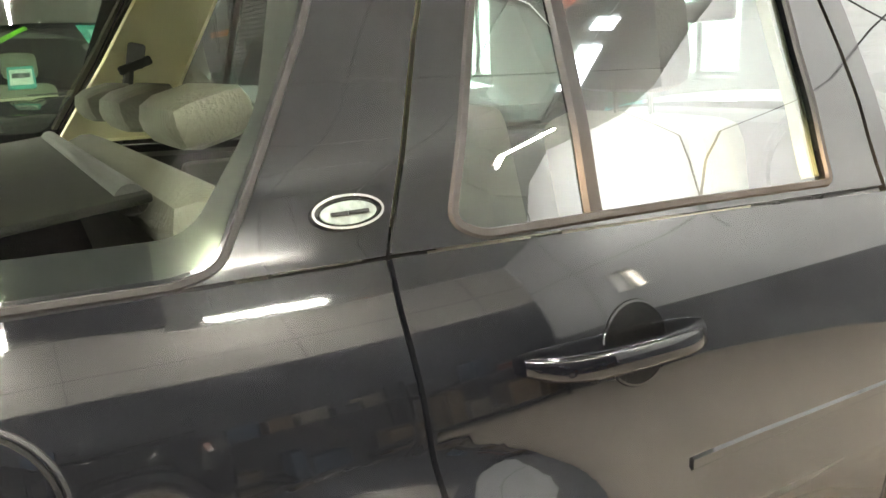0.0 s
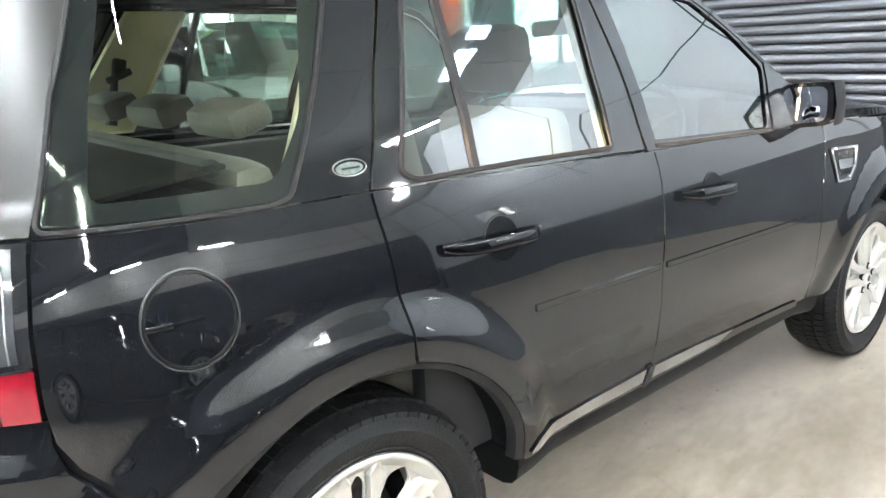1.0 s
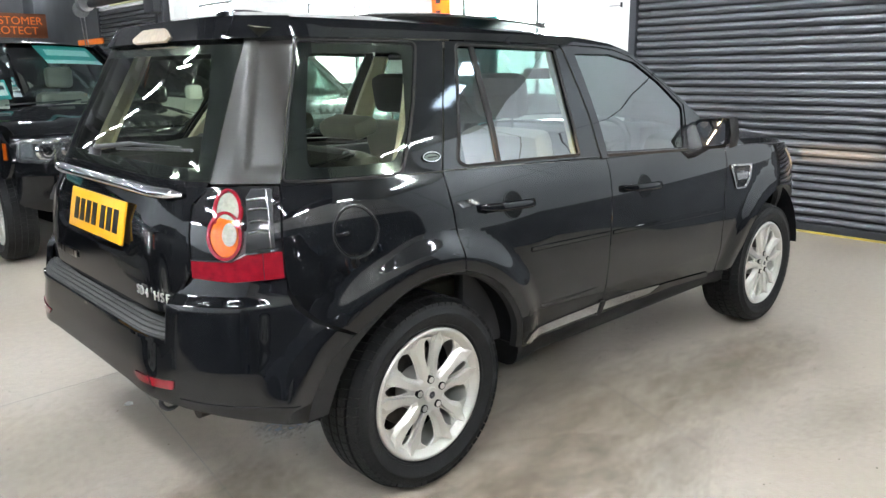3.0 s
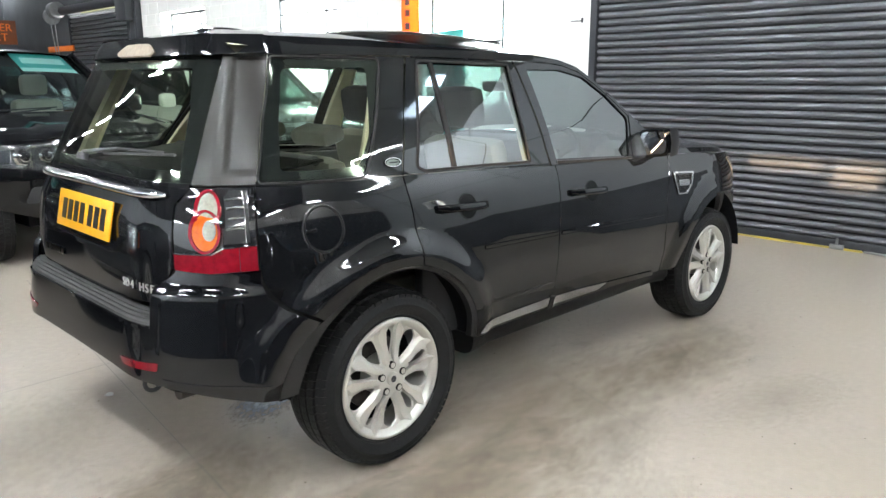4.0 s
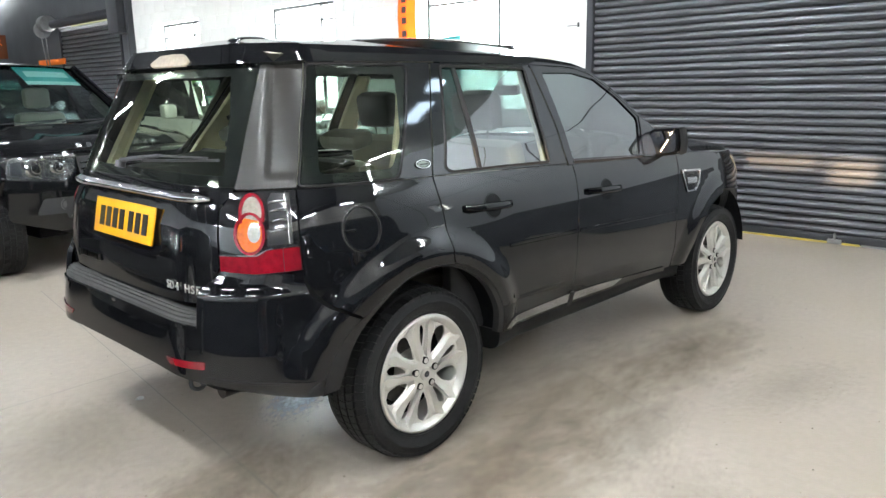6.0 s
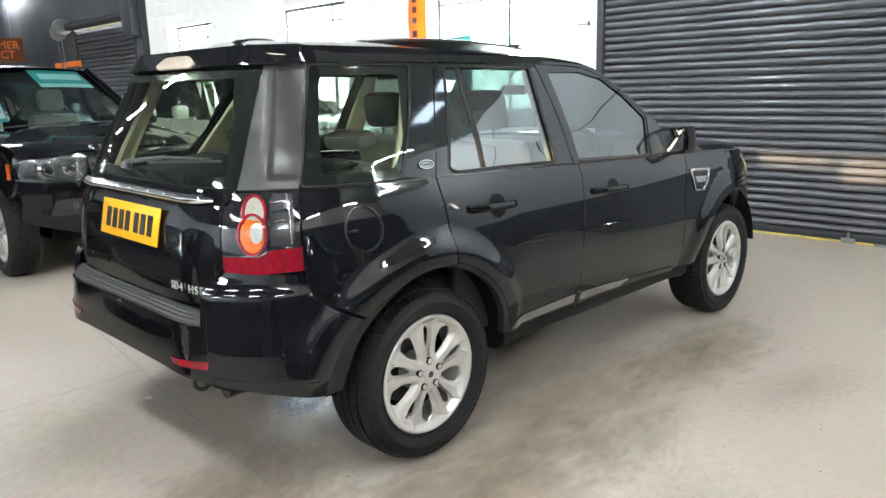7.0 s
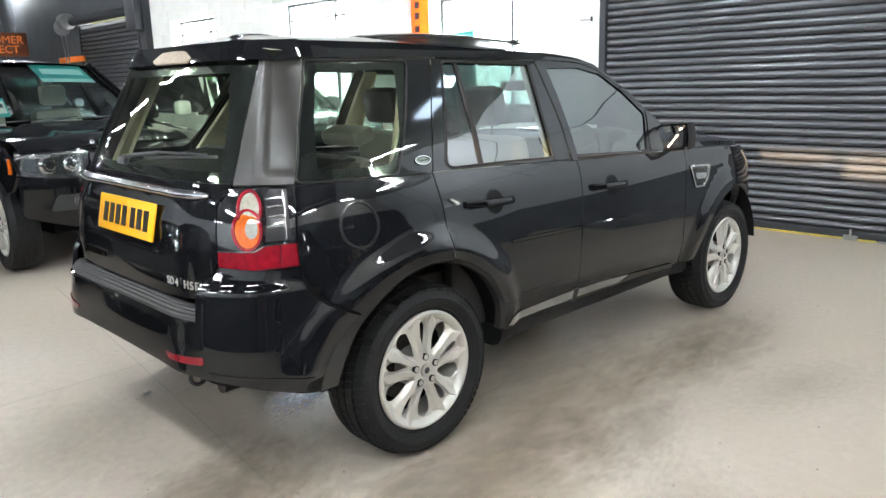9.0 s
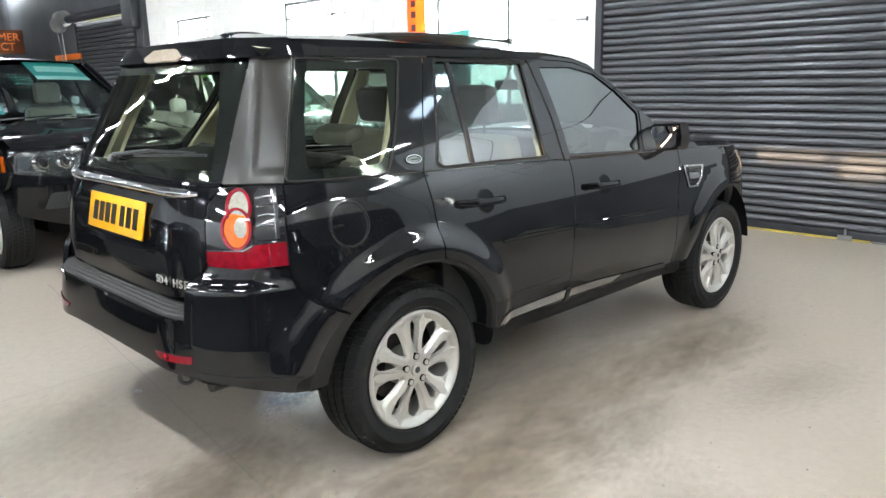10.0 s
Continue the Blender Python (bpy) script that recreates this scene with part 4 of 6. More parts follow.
for s in (1, -1):
    lamp = new("tail_lamp")
    lamp.parent = car
    lamp["label"] = "tail lamp with round white and amber lenses over a red strip"
    lp = [(-0.764, 1.088), (-0.712, 1.147), (-0.605, 1.152), (-0.490, 1.150), (-0.490, 0.968), (-0.59, 0.962), (-0.63, 0.942), (-0.764, 0.942)]
    panel("lamp_body", lp, LAMP_BODY, lamp, lifted(0.002), (s,), 0.02, 0.02)
    rs = [(-0.764, 0.938), (-0.632, 0.937), (-0.592, 0.957), (-0.545, 0.962), (-0.545, 0.883), (-0.638, 0.877), (-0.764, 0.887)]
    panel("red_strip", rs, RED, lamp, lifted(0.004), (s,), 0.02, 0.02)
    panel("side_reflector", [(-0.543, 0.962), (-0.490, 0.964), (-0.490, 0.884), (-0.543, 0.883)], RED_DARK, lamp, lifted(0.004), (s,), 0.02, 0.02)
    ribbon("lamp_line", [(-0.764, 0.941), (-0.632, 0.940), (-0.592, 0.960), (-0.491, 0.967)], 0.006, 0.004, CHROME, lamp, lifted(0.003), (s,), closed=False)
    panel("reversing_lens", circle(-0.644, 1.082, 0.034, 0.052), LENS, lamp, lifted(0.006), (s,), 0.012, 0.01, bulge=0.008)
    ribbon("lens_ring", circle(-0.644, 1.082, 0.040, 0.058), 0.014, 0.008, RED, lamp, lifted(0.004), (s,))
    panel("indicator_lens", circle(-0.650, 1.012, 0.042, 0.058), AMBER, lamp, lifted(0.010), (s,), 0.012, 0.01, bulge=0.010)
    ribbon("lens_ring", circle(-0.650, 1.012, 0.048, 0.065), 0.014, 0.010, RED, lamp, lifted(0.006), (s,))
    panel("inner_lens", circle(-0.633, 1.020, 0.021, 0.033), LENS, lamp, lifted(0.020), (s,), 0.01, 0.006, bulge=0.006)
    panel("side_lens", [(-0.592, 0.972), (-0.585, 1.04), (-0.590, 1.12), (-0.575, 1.145), (-0.512, 1.143), (-0.508, 0.976)], LENS_DARK, lamp, lifted(0.0035), (s,), 0.02, 0.004, label="smoked silver side lens")
    for z0, dq in ((1.02, 0.0), (1.052, 0.004), (1.085, 0.0), (1.112, -0.004)):
        ribbon("lens_rib", [(-0.582 + dq, z0), (-0.545, z0 + 0.006), (-0.525, z0 + 0.003)], 0.009, 0.003, LENS_RIB, lamp, lifted(0.004), (s,), closed=False)
    ribbon("lens_edge", [(-0.520, 0.976), (-0.522, 1.06), (-0.530, 1.142)], 0.004, 0.002, BRIGHT, lamp, lifted(0.004), (s,), closed=False)

# bumper
def midb(z):
    return X0 - 0.8 - (BUMP_WIDE(z) + 0.012 * (1 - ((X0 - 1.2) / 1.5) ** 2) * min(1, max(0, (1.2 - z) / 0.3)) - corner(z))


def midsb(z0, z1, n=8):
    return [(midb(z), z) for z in np.linspace(z0, z1, n)]


bp = [(-0.320, 0.6885), (-0.4075, 0.7415), (-0.4535, 0.7915), (-0.4800, 0.8405), (-0.4860, 0.880), (-0.638, 0.872), (-0.768, 0.882), (-0.800, 0.850), (-0.838, 0.815), (-0.842, 0.688), *midsb(0.688, 0.512), (-1.1, 0.510), (-0.80, 0.498), (-0.70, 0.482), (-0.58, 0.455), (-0.40, 0.43)] + arc(0, HUB, ARCH, 171, 136, 8)[0:]
bumper = panel("rear_bumper", bp, PAINT, car, on_bumper, (1, -1), 0.013, 0.02, label="glossy black rear bumper")
val = [(-0.60, 0.445), (-0.70, 0.474), (-0.80, 0.490), (-1.1, 0.502), *midsb(0.504, 0.46), (-0.9, 0.42), (-0.66, 0.43)]
panel("bumper_valance", val, LINER, bumper, lambda q, z: skin(q, z, BUMP, -0.10), (1, -1), 0.03, 0.02)
def pad_point(q, t, up=0.0):
    """A point of the slanted step of the bumper: t from its outer lip (0) to the gate (1)."""
    k = (q + 0.842) / (midb(0.74) + 0.842)
    o, i = Vector(skin(-0.842 + k * (midb(0.688) + 0.842), 0.688, BUMP)), Vector(skin(-0.842 + k * (mid(0.738) + 0.842), 0.738, TAIL, -0.012))
    return o.lerp(i, t) + Vector((-0.25 * up, 0, up)) + Vector((-0.006, 0, 0.010)) * math.sin(math.pi * t)


def pad_band(bm, t0, t1, up):
    for s in (1, -1):
        rings = []
        for q in np.linspace(-0.846, midb(0.74), 30):
            pts = [pad_point(q, t0), pad_point(q, t0 + 0.01, up), pad_point(q, t1 - 0.01, up), pad_point(q, t1)]
            rings.append([Vector((p[0], p[1] * s, p[2])) for p in pts])
        loft(bm, rings, closed=False)
    return bm


ledge = bmesh.new()
for s in (1, -1):
    rings = []
    for q in np.linspace(-0.842, midb(0.74), 30):
        rings.append([Vector((p[0], p[1] * s, p[2])) for p in (pad_point(q, t) for t in np.linspace(0, 1, 9))])
    loft(ledge, rings, closed=False)
part("step_ledge", ledge, PLASTIC, bumper)
ribbon("step_lip", [(-0.845, 0.688), (-1.1, 0.688), (midb(0.688), 0.688)], 0.018, 0.007, PAINT, bumper, on_bumper, (1, -1), closed=False)
part("step_pad", pad_band(bmesh.new(), 0.10, 0.88, 0.002), PAD, bumper, "dark grey step pad")
for t0 in (0.13, 0.31, 0.49, 0.67):
    part("step_pad_rib", pad_band(bmesh.new(), t0, t0 + 0.13, 0.006), PAD, bumper, "grey ribbed step pad")
for s in (1, -1):
    ribbon("bumper_crease", [(-0.80, 0.520), (-0.62, 0.505), (-0.47, 0.498)], 0.012, 0.004, PAINT, bumper, on_bumper, (s,), closed=False)
for s in (1, -1):
    panel("bumper_reflector", rounded([(-1.015, 0.562), (-0.99, 0.540), (-0.820, 0.548), (-0.815, 0.576)], 0.008), RED_DARK, bumper, lambda q, z: skin(q, z, BUMP, 0.004), (s,), 0.02, 0.006)
eye_b = bmesh.new()
bmesh.ops.create_cone(eye_b, cap_ends=True, segments=16, radius1=0.02, radius2=0.02, depth=0.12, matrix=pose(-0.72, -0.53, 0.470, 0, 90, 0))
lathe(eye_b, [(0.030 + 0.008 * math.cos(a), 0.008 * math.sin(a)) for a in np.linspace(0, 2 * math.pi, 9)[:-1]], 20, centre=(-0.790, -0.53, 0.470), closed=True)
part("towing_eye", eye_b, STEEL_DARK, car)
part("exhaust", rod(bmesh.new(), (-0.30, -0.50, 0.40), (-0.70, -0.52, 0.40), 0.028, n=16), BRAKE, car)

# spoiler and high brake lamp
sp = [(-0.40, 1.592), (-0.67, 1.584), (-0.92, 1.584), *mids(1.586, 1.655), (-0.92, 1.652), (-0.67, 1.655), (-0.40, 1.655)]
panel("spoiler", sp, PAINT, car, lifted(0.022), (1, -1), 0.03, 0.05)
mq = mid(1.6)
high = rounded([(mq + 0.165, 1.602), (mq + 0.12, 1.632), (mq - 0.001, 1.634), (mq - 0.001, 1.588), (mq + 0.14, 1.588)], [0.01, 0.01, 0, 0, 0.01])
panel("high_brake_lamp", high, BRAKE_LENS, car, lifted(0.030), (1, -1), 0.02, 0.012, label="pale high-level brake lamp")

# roof skin, windscreen and bonnet
def roof_grid(name, xs, material, parent, crown, start=None, label=""):
    bm = bmesh.new()
    rings = []
    vs = [math.sin(v * math.pi / 2) for v in np.linspace(-1, 1, 33)]
    for k, x in enumerate(xs):
        ring = []
        for v in vs:
            w = WIDE(min(cant(x), 1.68)) - 0.004
            ring.append((x, v * w, cant(x) + crown(x) * (1 - abs(v) ** 2.4)))
        rings.append(ring)
    return part(name, loft(bm, rings, closed=False), material, parent, label)


roof_grid("roof", list(np.linspace(-0.30, 1.32, 40)), PAINT, car, lambda x: 0.040 + 0.012 * min(1, max(0, (x + 0.3) / 0.4)))
roof_grid("windscreen", list(np.linspace(1.325, 2.05, 20)), GLASS, car, lambda x: 0.052 + 0.05 * (x - 1.32))
bm = bmesh.new()
rings = []
for s0 in np.linspace(0, 1, 16):
    ring = []
    for v in np.linspace(0, 1, 17):
        q = 2.05 + 1.2 * s0
        x, y, _ = skin(q, 1.06 - 0.05 * s0)
        ring.append((q if q < 2.6 else 2.6 + (q - 2.6) * 0.95, y * math.cos(v * math.pi), 1.088 - 0.080 * s0 ** 2 + 0.092 * math.sin(v * math.pi) ** 0.7 * (1 - 0.45 * s0 ** 2)))
    rings.append(ring)
part("bonnet", loft(bm, rings, closed=False), PAINT, car)
tailroof = bmesh.new()
rings = []
for k in range(9):
    t = k / 8
    ring = []
    for q in list(np.linspace(-0.40, mid(1.655), 24)):
        p = Vector(skin(q, 1.655, TAIL, 0.022 * (1 - t)))
        goal = Vector((max(-0.30, p[0]), p[1], 1.652 + 0.040 * (1 - min(1, abs(p[1] / 0.60)) ** 2.4)))
        c = p.lerp(goal, t)
        ring.append(c)
    ring += [Vector((c[0], -c[1], c[2])) for c in ring[::-1][1:]]
    rings.append(ring)
part("roof_tail", loft(tailroof, rings, closed=False), PAINT, car)
fin = bmesh.new()
rings = []
for t in np.linspace(0.0, 1.0, 14):
    k = math.sqrt(max(0.0, 1 - (2 * t - 1) ** 2))
    rings.append([(-0.34 + 0.24 * t, -0.14 + 0.062 * (0.25 + 0.75 * k) * math.cos(a), 1.678 + 0.026 * (0.15 + 0.85 * k) * math.sin(a)) for a in np.linspace(0, math.pi, 11)])
loft(fin, rings, closed=False)
part("roof_aerial", fin, PAINT, car)
sr = bmesh.new()
loft(sr, [[(x, -0.40, z - 0.010), (x, -0.40, z), (x, -0.36, z + 0.006), (x, 0.36, z + 0.006), (x, 0.40, z), (x, 0.40, z - 0.010)] for x, z in ((0.16, 1.688), (0.30, 1.698), (0.55, 1.708), (0.80, 1.705), (1.05, 1.693), (1.20, 1.680))])
part("sunroof", sr, SATIN, car, "dark glass sunroof, tilted up")
df_ = bmesh.new()
rod(df_, (1.13, -0.42, 1.678), (1.30, -0.30, 1.700), 0.007)
rod(df_, (1.30, -0.30, 1.700), (1.30, 0.30, 1.700), 0.007)
rod(df_, (1.30, 0.30, 1.700), (1.13, 0.42, 1.678), 0.007)
part("wind_deflector", df_, PLASTIC, car)

# fuel flap, badge, side vent, handles, mirrors
panel("fuel_flap", circle(-0.281, 0.998, 0.058, 0.074), PAINT, car, lifted(-0.001), (1,), 0.012, 0.006, bulge=0.004)
ribbon("flap_rim", circle(-0.281, 0.998, 0.065, 0.082), 0.005, 0.003, LENS_RIB, car, lifted(0.0), (1,))
ribbon("flap_gap", circle(-0.281, 0.998, 0.060, 0.0765), 0.005, 0.0015, SEAL, car, lifted(0.0), (1,))
bm = boxed((-0.022, -0.006, 0), (0.022, 0.006, 0.007), 0.003, badge_frame(-0.322, 0.997, 0.001))
part("flap_pull", bm, PAINT, car)
for s in (1, -1):
    oval = panel("oval_badge", circle(0.062, 1.194, 0.040, 0.0168), CUP, car, lifted(0.003), (s,), 0.01, 0.005, label="oval badge with a bright rim and a silver-green middle")
    ribbon("badge_ring", circle(0.062, 1.194, 0.0385, 0.0156), 0.004, 0.0035, CHROME, oval, lifted(0.003), (s,))
    panel("badge_middle", circle(0.062, 1.194, 0.031, 0.0112), BADGE, oval, lifted(0.006), (s,), 0.008, 0.003, bulge=0.003)
bars("badge_bar", [0.018, 0.022], 0.004, SEAL, car, badge_frame(0.062, 1.194, 0.0085))
for s in (1, -1):
    wingvent = panel("side_vent", rounded([(2.10, 0.992), (2.345, 0.978), (2.315, 0.90), (2.255, 0.855), (2.15, 0.858)], 0.012), BRIGHT, car, lifted(0.006), (s,), 0.03, 0.012, holes=[rounded([(2.120, 0.982), (2.328, 0.969), (2.302, 0.902), (2.250, 0.864), (2.158, 0.867)], 0.01)], label="silver side vent")
    panel("vent_mesh", rounded([(2.13, 0.978), (2.32, 0.966), (2.295, 0.902), (2.25, 0.870), (2.16, 0.872)], 0.01), CUP, wingvent, lifted(-0.001), (s,), 0.03, 0.004)
    for q0 in np.linspace(2.135, 2.30, 9):
        for lean in (-0.05, 0.05):
            ribbon("vent_wire", [(min(max(q0 - lean, 2.145), 2.305), 0.966), (min(max(q0, 2.165), 2.275), 0.880)], 0.004, 0.002, LENS_RIB, wingvent, lifted(0.0), (s,), closed=False)
    panel("vent_block", rounded([(2.16, 0.942), (2.29, 0.934), (2.282, 0.902), (2.17, 0.906)], 0.006), BRIGHT, wingvent, lifted(0.005), (s,), 0.03, 0.006)


def handle(q, z, s, parent):
    # Flat black disc paints the shade of the hollow behind the handle.
    panel("handle_cup", circle(q + 0.035, z, 0.052, 0.050), CUP, parent, lifted(0.0015), (s,), 0.012, 0.0)
    ribbon("cup_edge", circle(q + 0.035, z, 0.053, 0.051), 0.005, 0.002, PAINT, parent, on, (s,))
    bm = bmesh.new()
    rings = []
    for t in np.linspace(-1, 1, 15):
        qq = q + 0.145 * t
        c = badge_frame(qq, z + 0.006 - 0.012 * t * 0.5, 0.002 + 0.040 * (1 - abs(t) ** 4) ** 0.8)
        hh = 0.016 * (1 - 0.35 * abs(t) ** 6)
        ring = [c @ Vector((0, hh * math.copysign(abs(math.sin(a)) ** 0.5, math.sin(a)), 0.011 * math.copysign(abs(math.cos(a)) ** 0.5, math.cos(a)))) for a in np.linspace(0, 2 * math.pi, 21)[:-1]]
        rings.append([Vector((p[0], p[1] * s, p[2])) for p in ring])
    loft(bm, rings)
    h = part("door_handle", bm, HANDLE, parent, "glossy black pull handle")
    bm = boxed((-0.002, -0.014, 0), (0.002, 0.014, 0.011), 0, badge_frame(q - 0.075, z + 0.004, 0.036))
    if s == 1:
        part("lock_cover_seam", bm, SEAL, h)


for s in (1, -1):
    dr, df = doors[0 if s == 1 else 1]
    handle(0.372, 0.994, s, dr)
    handle(1.255, 0.968, s, df)
    ribbon("rubbing_strip", [(0.49, 0.812), (1.0, 0.798)], 0.020, 0.004, PAINT, dr, on, (s,), closed=False)
    ribbon("rubbing_strip", [(1.03, 0.797), (2.005, 0.766)], 0.020, 0.004, PAINT, df, on, (s,), closed=False)
    mir = new("door_mirror")
    mir.parent = car
    bm = bmesh.new()
    rings = []
    for t in np.linspace(0, 1, 9):
        x = 1.852 + 0.183 * t
        k = math.sqrt(max(0.0, 1 - (t * 0.93) ** 2.6))
        prof = rounded([(-0.99, 1.245), (-0.995, 1.10), (-0.86, 1.085), (-0.815, 1.12), (-0.825, 1.235)], 0.04)
        cy, cz = -0.905, 1.165
        rings.append([(x - 0.20 * (1 - t) * (y + 0.82), s * (cy + (y - cy) * (0.35 + 0.65 * k)), cz + (z - cz) * (0.35 + 0.65 * k)) for y, z in prof])
    part("mirror_shell", loft(bm, rings), PAINT, mir, "black shell with silver cap")
    bm = bmesh.new()
    rings = []
    for t in np.linspace(0, 0.8, 7):
        x = 1.89 + 0.15 * t
        k = math.sqrt(max(0.0, 1 - (t * 0.93) ** 2.6))
        rings.append([(x, s * (-0.905 + (y + 0.905) * (0.37 + 0.66 * k)), 1.165 + (z - 1.165) * (0.37 + 0.66 * k)) for y, z in ((-0.90, 1.255), (-0.985, 1.245), (-1.0, 1.17), (-0.995, 1.10))])
    part("mirror_cap", loft(bm, rings, closed=False), TRIM, mir)
    mg = [(-0.975, 1.23), (-0.98, 1.115), (-0.87, 1.10), (-0.835, 1.13), (-0.84, 1.222)]
    bm = bmesh.new()
    loft(bm, [[(x - 0.20 * (y + 0.82), s * y, z) for y, z in rounded(mg, 0.03)] for x in (1.846, 1.849)])
    part("mirror_glass", bm, MIRROR, mir)
    bm = bmesh.new()
    loft(bm, [[(1.93 + dx, s * y, z + dz) for dx, dz in ((-0.03, -0.02), (0.03, -0.02), (0.03, 0.02), (-0.03, 0.02))] for y, z in ((-0.80, 1.12), (-0.86, 1.11), (-0.90, 1.12))])
    part("mirror_arm", bm, PLASTIC, mir)

for ob in list(car.children_recursive):
    if ob.name.split(".")[0] in ("quarter_window", "door_window", "rear_window", "windscreen"):
        ob.visible_shadow = False

# head lamp seen past the wing
for s in (1, -1):
    panel("head_lamp", rounded([(2.80, 1.02), (3.10, 1.00), (3.30, 0.95), (3.30, 0.80), (3.06, 0.80), (2.92, 0.90)], 0.02), LENS, car, lifted(0.004), (s,), 0.03, 0.012)

# interior
inn = new("cabin")
inn.parent = car


def cushion(lo, hi, m, bevel=0.05):
    bm = bmesh.new()
    box(bm, lo, hi, None, bevel)
    bmesh.ops.subdivide_edges(bm, edges=[e for e in bm.edges if e.calc_length() > 0.15], cuts=2, use_grid_fill=True)
    bmesh.ops.smooth_vert(bm, verts=bm.verts[:], factor=0.3, use_axis_x=True, use_axis_y=True, use_axis_z=True)
    bmesh.ops.transform(bm, matrix=m, verts=bm.verts[:])
    return bm


part("cabin_floor", boxed((0.46, -0.70, 0.42), (2.1, 0.70, 0.46)), CARPET, inn, smooth=False)
for s in (-1, 1):
    part("seat_base", cushion((-0.25, -0.25, 0.40), (0.27, 0.25, 0.66), Matrix.Translation((1.30, 0.38 * s, 0))), CREAM_SEAT, inn)
    part("seat_back", cushion((-0.07, -0.25, 0), (0.07, 0.25, 0.62), Matrix.Translation((1.07, 0.38 * s, 0.62)) @ pose(0, 0, 0, 0, -14, 0)), CREAM_SEAT, inn)
    part("headrest", cushion((-0.055, -0.14, 0), (0.055, 0.14, 0.20), Matrix.Translation((0.92, 0.38 * s, 1.27)) @ pose(0, 0, 0, 0, -10, 0), 0.04), DARK_SEAT, inn, "black leather headrest")
    for dy in (-0.05, 0.05):
        part("headrest_post", rod(bmesh.new(), (0.935, 0.38 * s + dy, 1.18), (0.925, 0.38 * s + dy, 1.30), 0.006), CHROME, inn)
part("rear_seat_base", cushion((-0.02, -0.66, 0.40), (0.48, 0.66, 0.68), Matrix.Translation((0.12, 0, 0))), CREAM_SEAT, inn)
part("rear_seat_back", cushion((-0.07, -0.64, 0), (0.07, 0.64, 0.52), Matrix.Translation((0.10, 0, 0.62)) @ pose(0, 0, 0, 0, -14, 0)), GREY_SEAT, inn)
part("seat_top_roll", cushion((-0.06, -0.62, 0), (0.06, 0.62, 0.10), Matrix.Translation((-0.02, 0, 1.10))), GREY_SEAT, inn)
for y in (-0.42, 0.0, 0.42):
    part("rear_headrest", cushion((-0.06, -0.125, 0), (0.06, 0.125, 0.075), Matrix.Translation((0.03, y, 1.243)) @ pose(0, 0, 0, 0, -16, 0), 0.03), GREY_SEAT, inn)
part("load_cover", boxed((-0.56, -0.60, -0.006), (0.0, 0.60, 0.006), 0.004, Matrix.Translation((-0.08, 0, 1.195)) @ pose(0, 0, 0, 0, -7, 0)), COVER, inn, "black load cover")
part("cover_cassette", rod(bmesh.new(), (-0.10, -0.57, 1.19), (-0.10, 0.57, 1.19), 0.020), DASH, inn)
part("load_floor", boxed((-0.68, -0.70, 0.55), (0.0, 0.70, 0.60)), CARPET, inn, smooth=False)
for s in (-1, 1):
    part("boot_trim", boxed((-0.55, 0.60 * s - 0.05, 0.6), (0.0, 0.60 * s + 0.05, 1.12), 0.02), DASH, inn)
    part("door_trim", boxed((0.25, 0.77 * s - 0.03, 0.42), (1.9, 0.77 * s + 0.03, 1.08), 0.02), DASH, inn)
part("dashboard", cushion((1.80, -0.72, 0.80), (2.16, 0.72, 1.15), Matrix.Identity(4), 0.06), DASH, inn)
part("instrument_hood", cushion((1.76, -0.58, 1.0), (1.98, -0.18, 1.20), Matrix.Identity(4), 0.04), DASH, inn)
sw = bmesh.new()
tor = [(0.185 + 0.016 * math.cos(a), 0.016 * math.sin(a)) for a in np.linspace(0, 2 * math.pi, 9)[:-1]]
lathe(sw, tor, 32, axis="x", closed=True)
for a in (0, 120, 240):
    rod(sw, (0.01, 0, 0), (0.0, 0.18 * math.sin(radians(a + 180)), 0.18 * math.cos(radians(a + 180))), 0.014)
lathe(sw, [(0.001, -0.02), (0.06, -0.015), (0.07, 0.02)], 20, axis="x")
bmesh.ops.transform(sw, matrix=Matrix.Translation((1.66, -0.38, 1.06)) @ pose(0, 0, 0, 0, 24, 0), verts=sw.verts[:])
part("steering_wheel", sw, DASH, inn)
bm = bmesh.new()
rings = []
for x in np.linspace(-0.44, 1.30, 14):
    rings.append([(x, v * 0.60, 1.615 + 0.045 * (1 - abs(v) ** 2.4)) for v in np.linspace(-1, 1, 13)])
part("roof_lining", loft(bm, rings, closed=False), CREAM, inn, "cream roof lining")
part("interior_mirror", cushion((-0.015, -0.095, -0.030), (0.015, 0.095, 0.030), Matrix.Translation((1.60, -0.01, 1.462)), 0.012), DASH, inn)
for s in (1, -1):
    panel("inner_pillar_trim", [(-0.60, 1.165), (-0.50, 1.56), (-0.36, 1.57), (-0.42, 1.365), (-0.46, 1.165)], CREAM, inn, lifted(-0.05), (s,), 0.04, 0.02, label="cream pillar trim")
    panel("inner_pillar_trim", [(-0.07, 1.165), (0.06, 1.375), (0.17, 1.57), (0.375, 1.57), (0.290, 1.375), (0.20, 1.165)], CREAM, inn, lifted(-0.05), (s,), 0.04, 0.02)
    panel("inner_pillar_trim", [(0.90, 1.14), (0.92, 1.34), (0.955, 1.56), (1.04, 1.56), (1.04, 1.34), (1.035, 1.14)], CREAM, inn, lifted(-0.05), (s,), 0.04, 0.02)
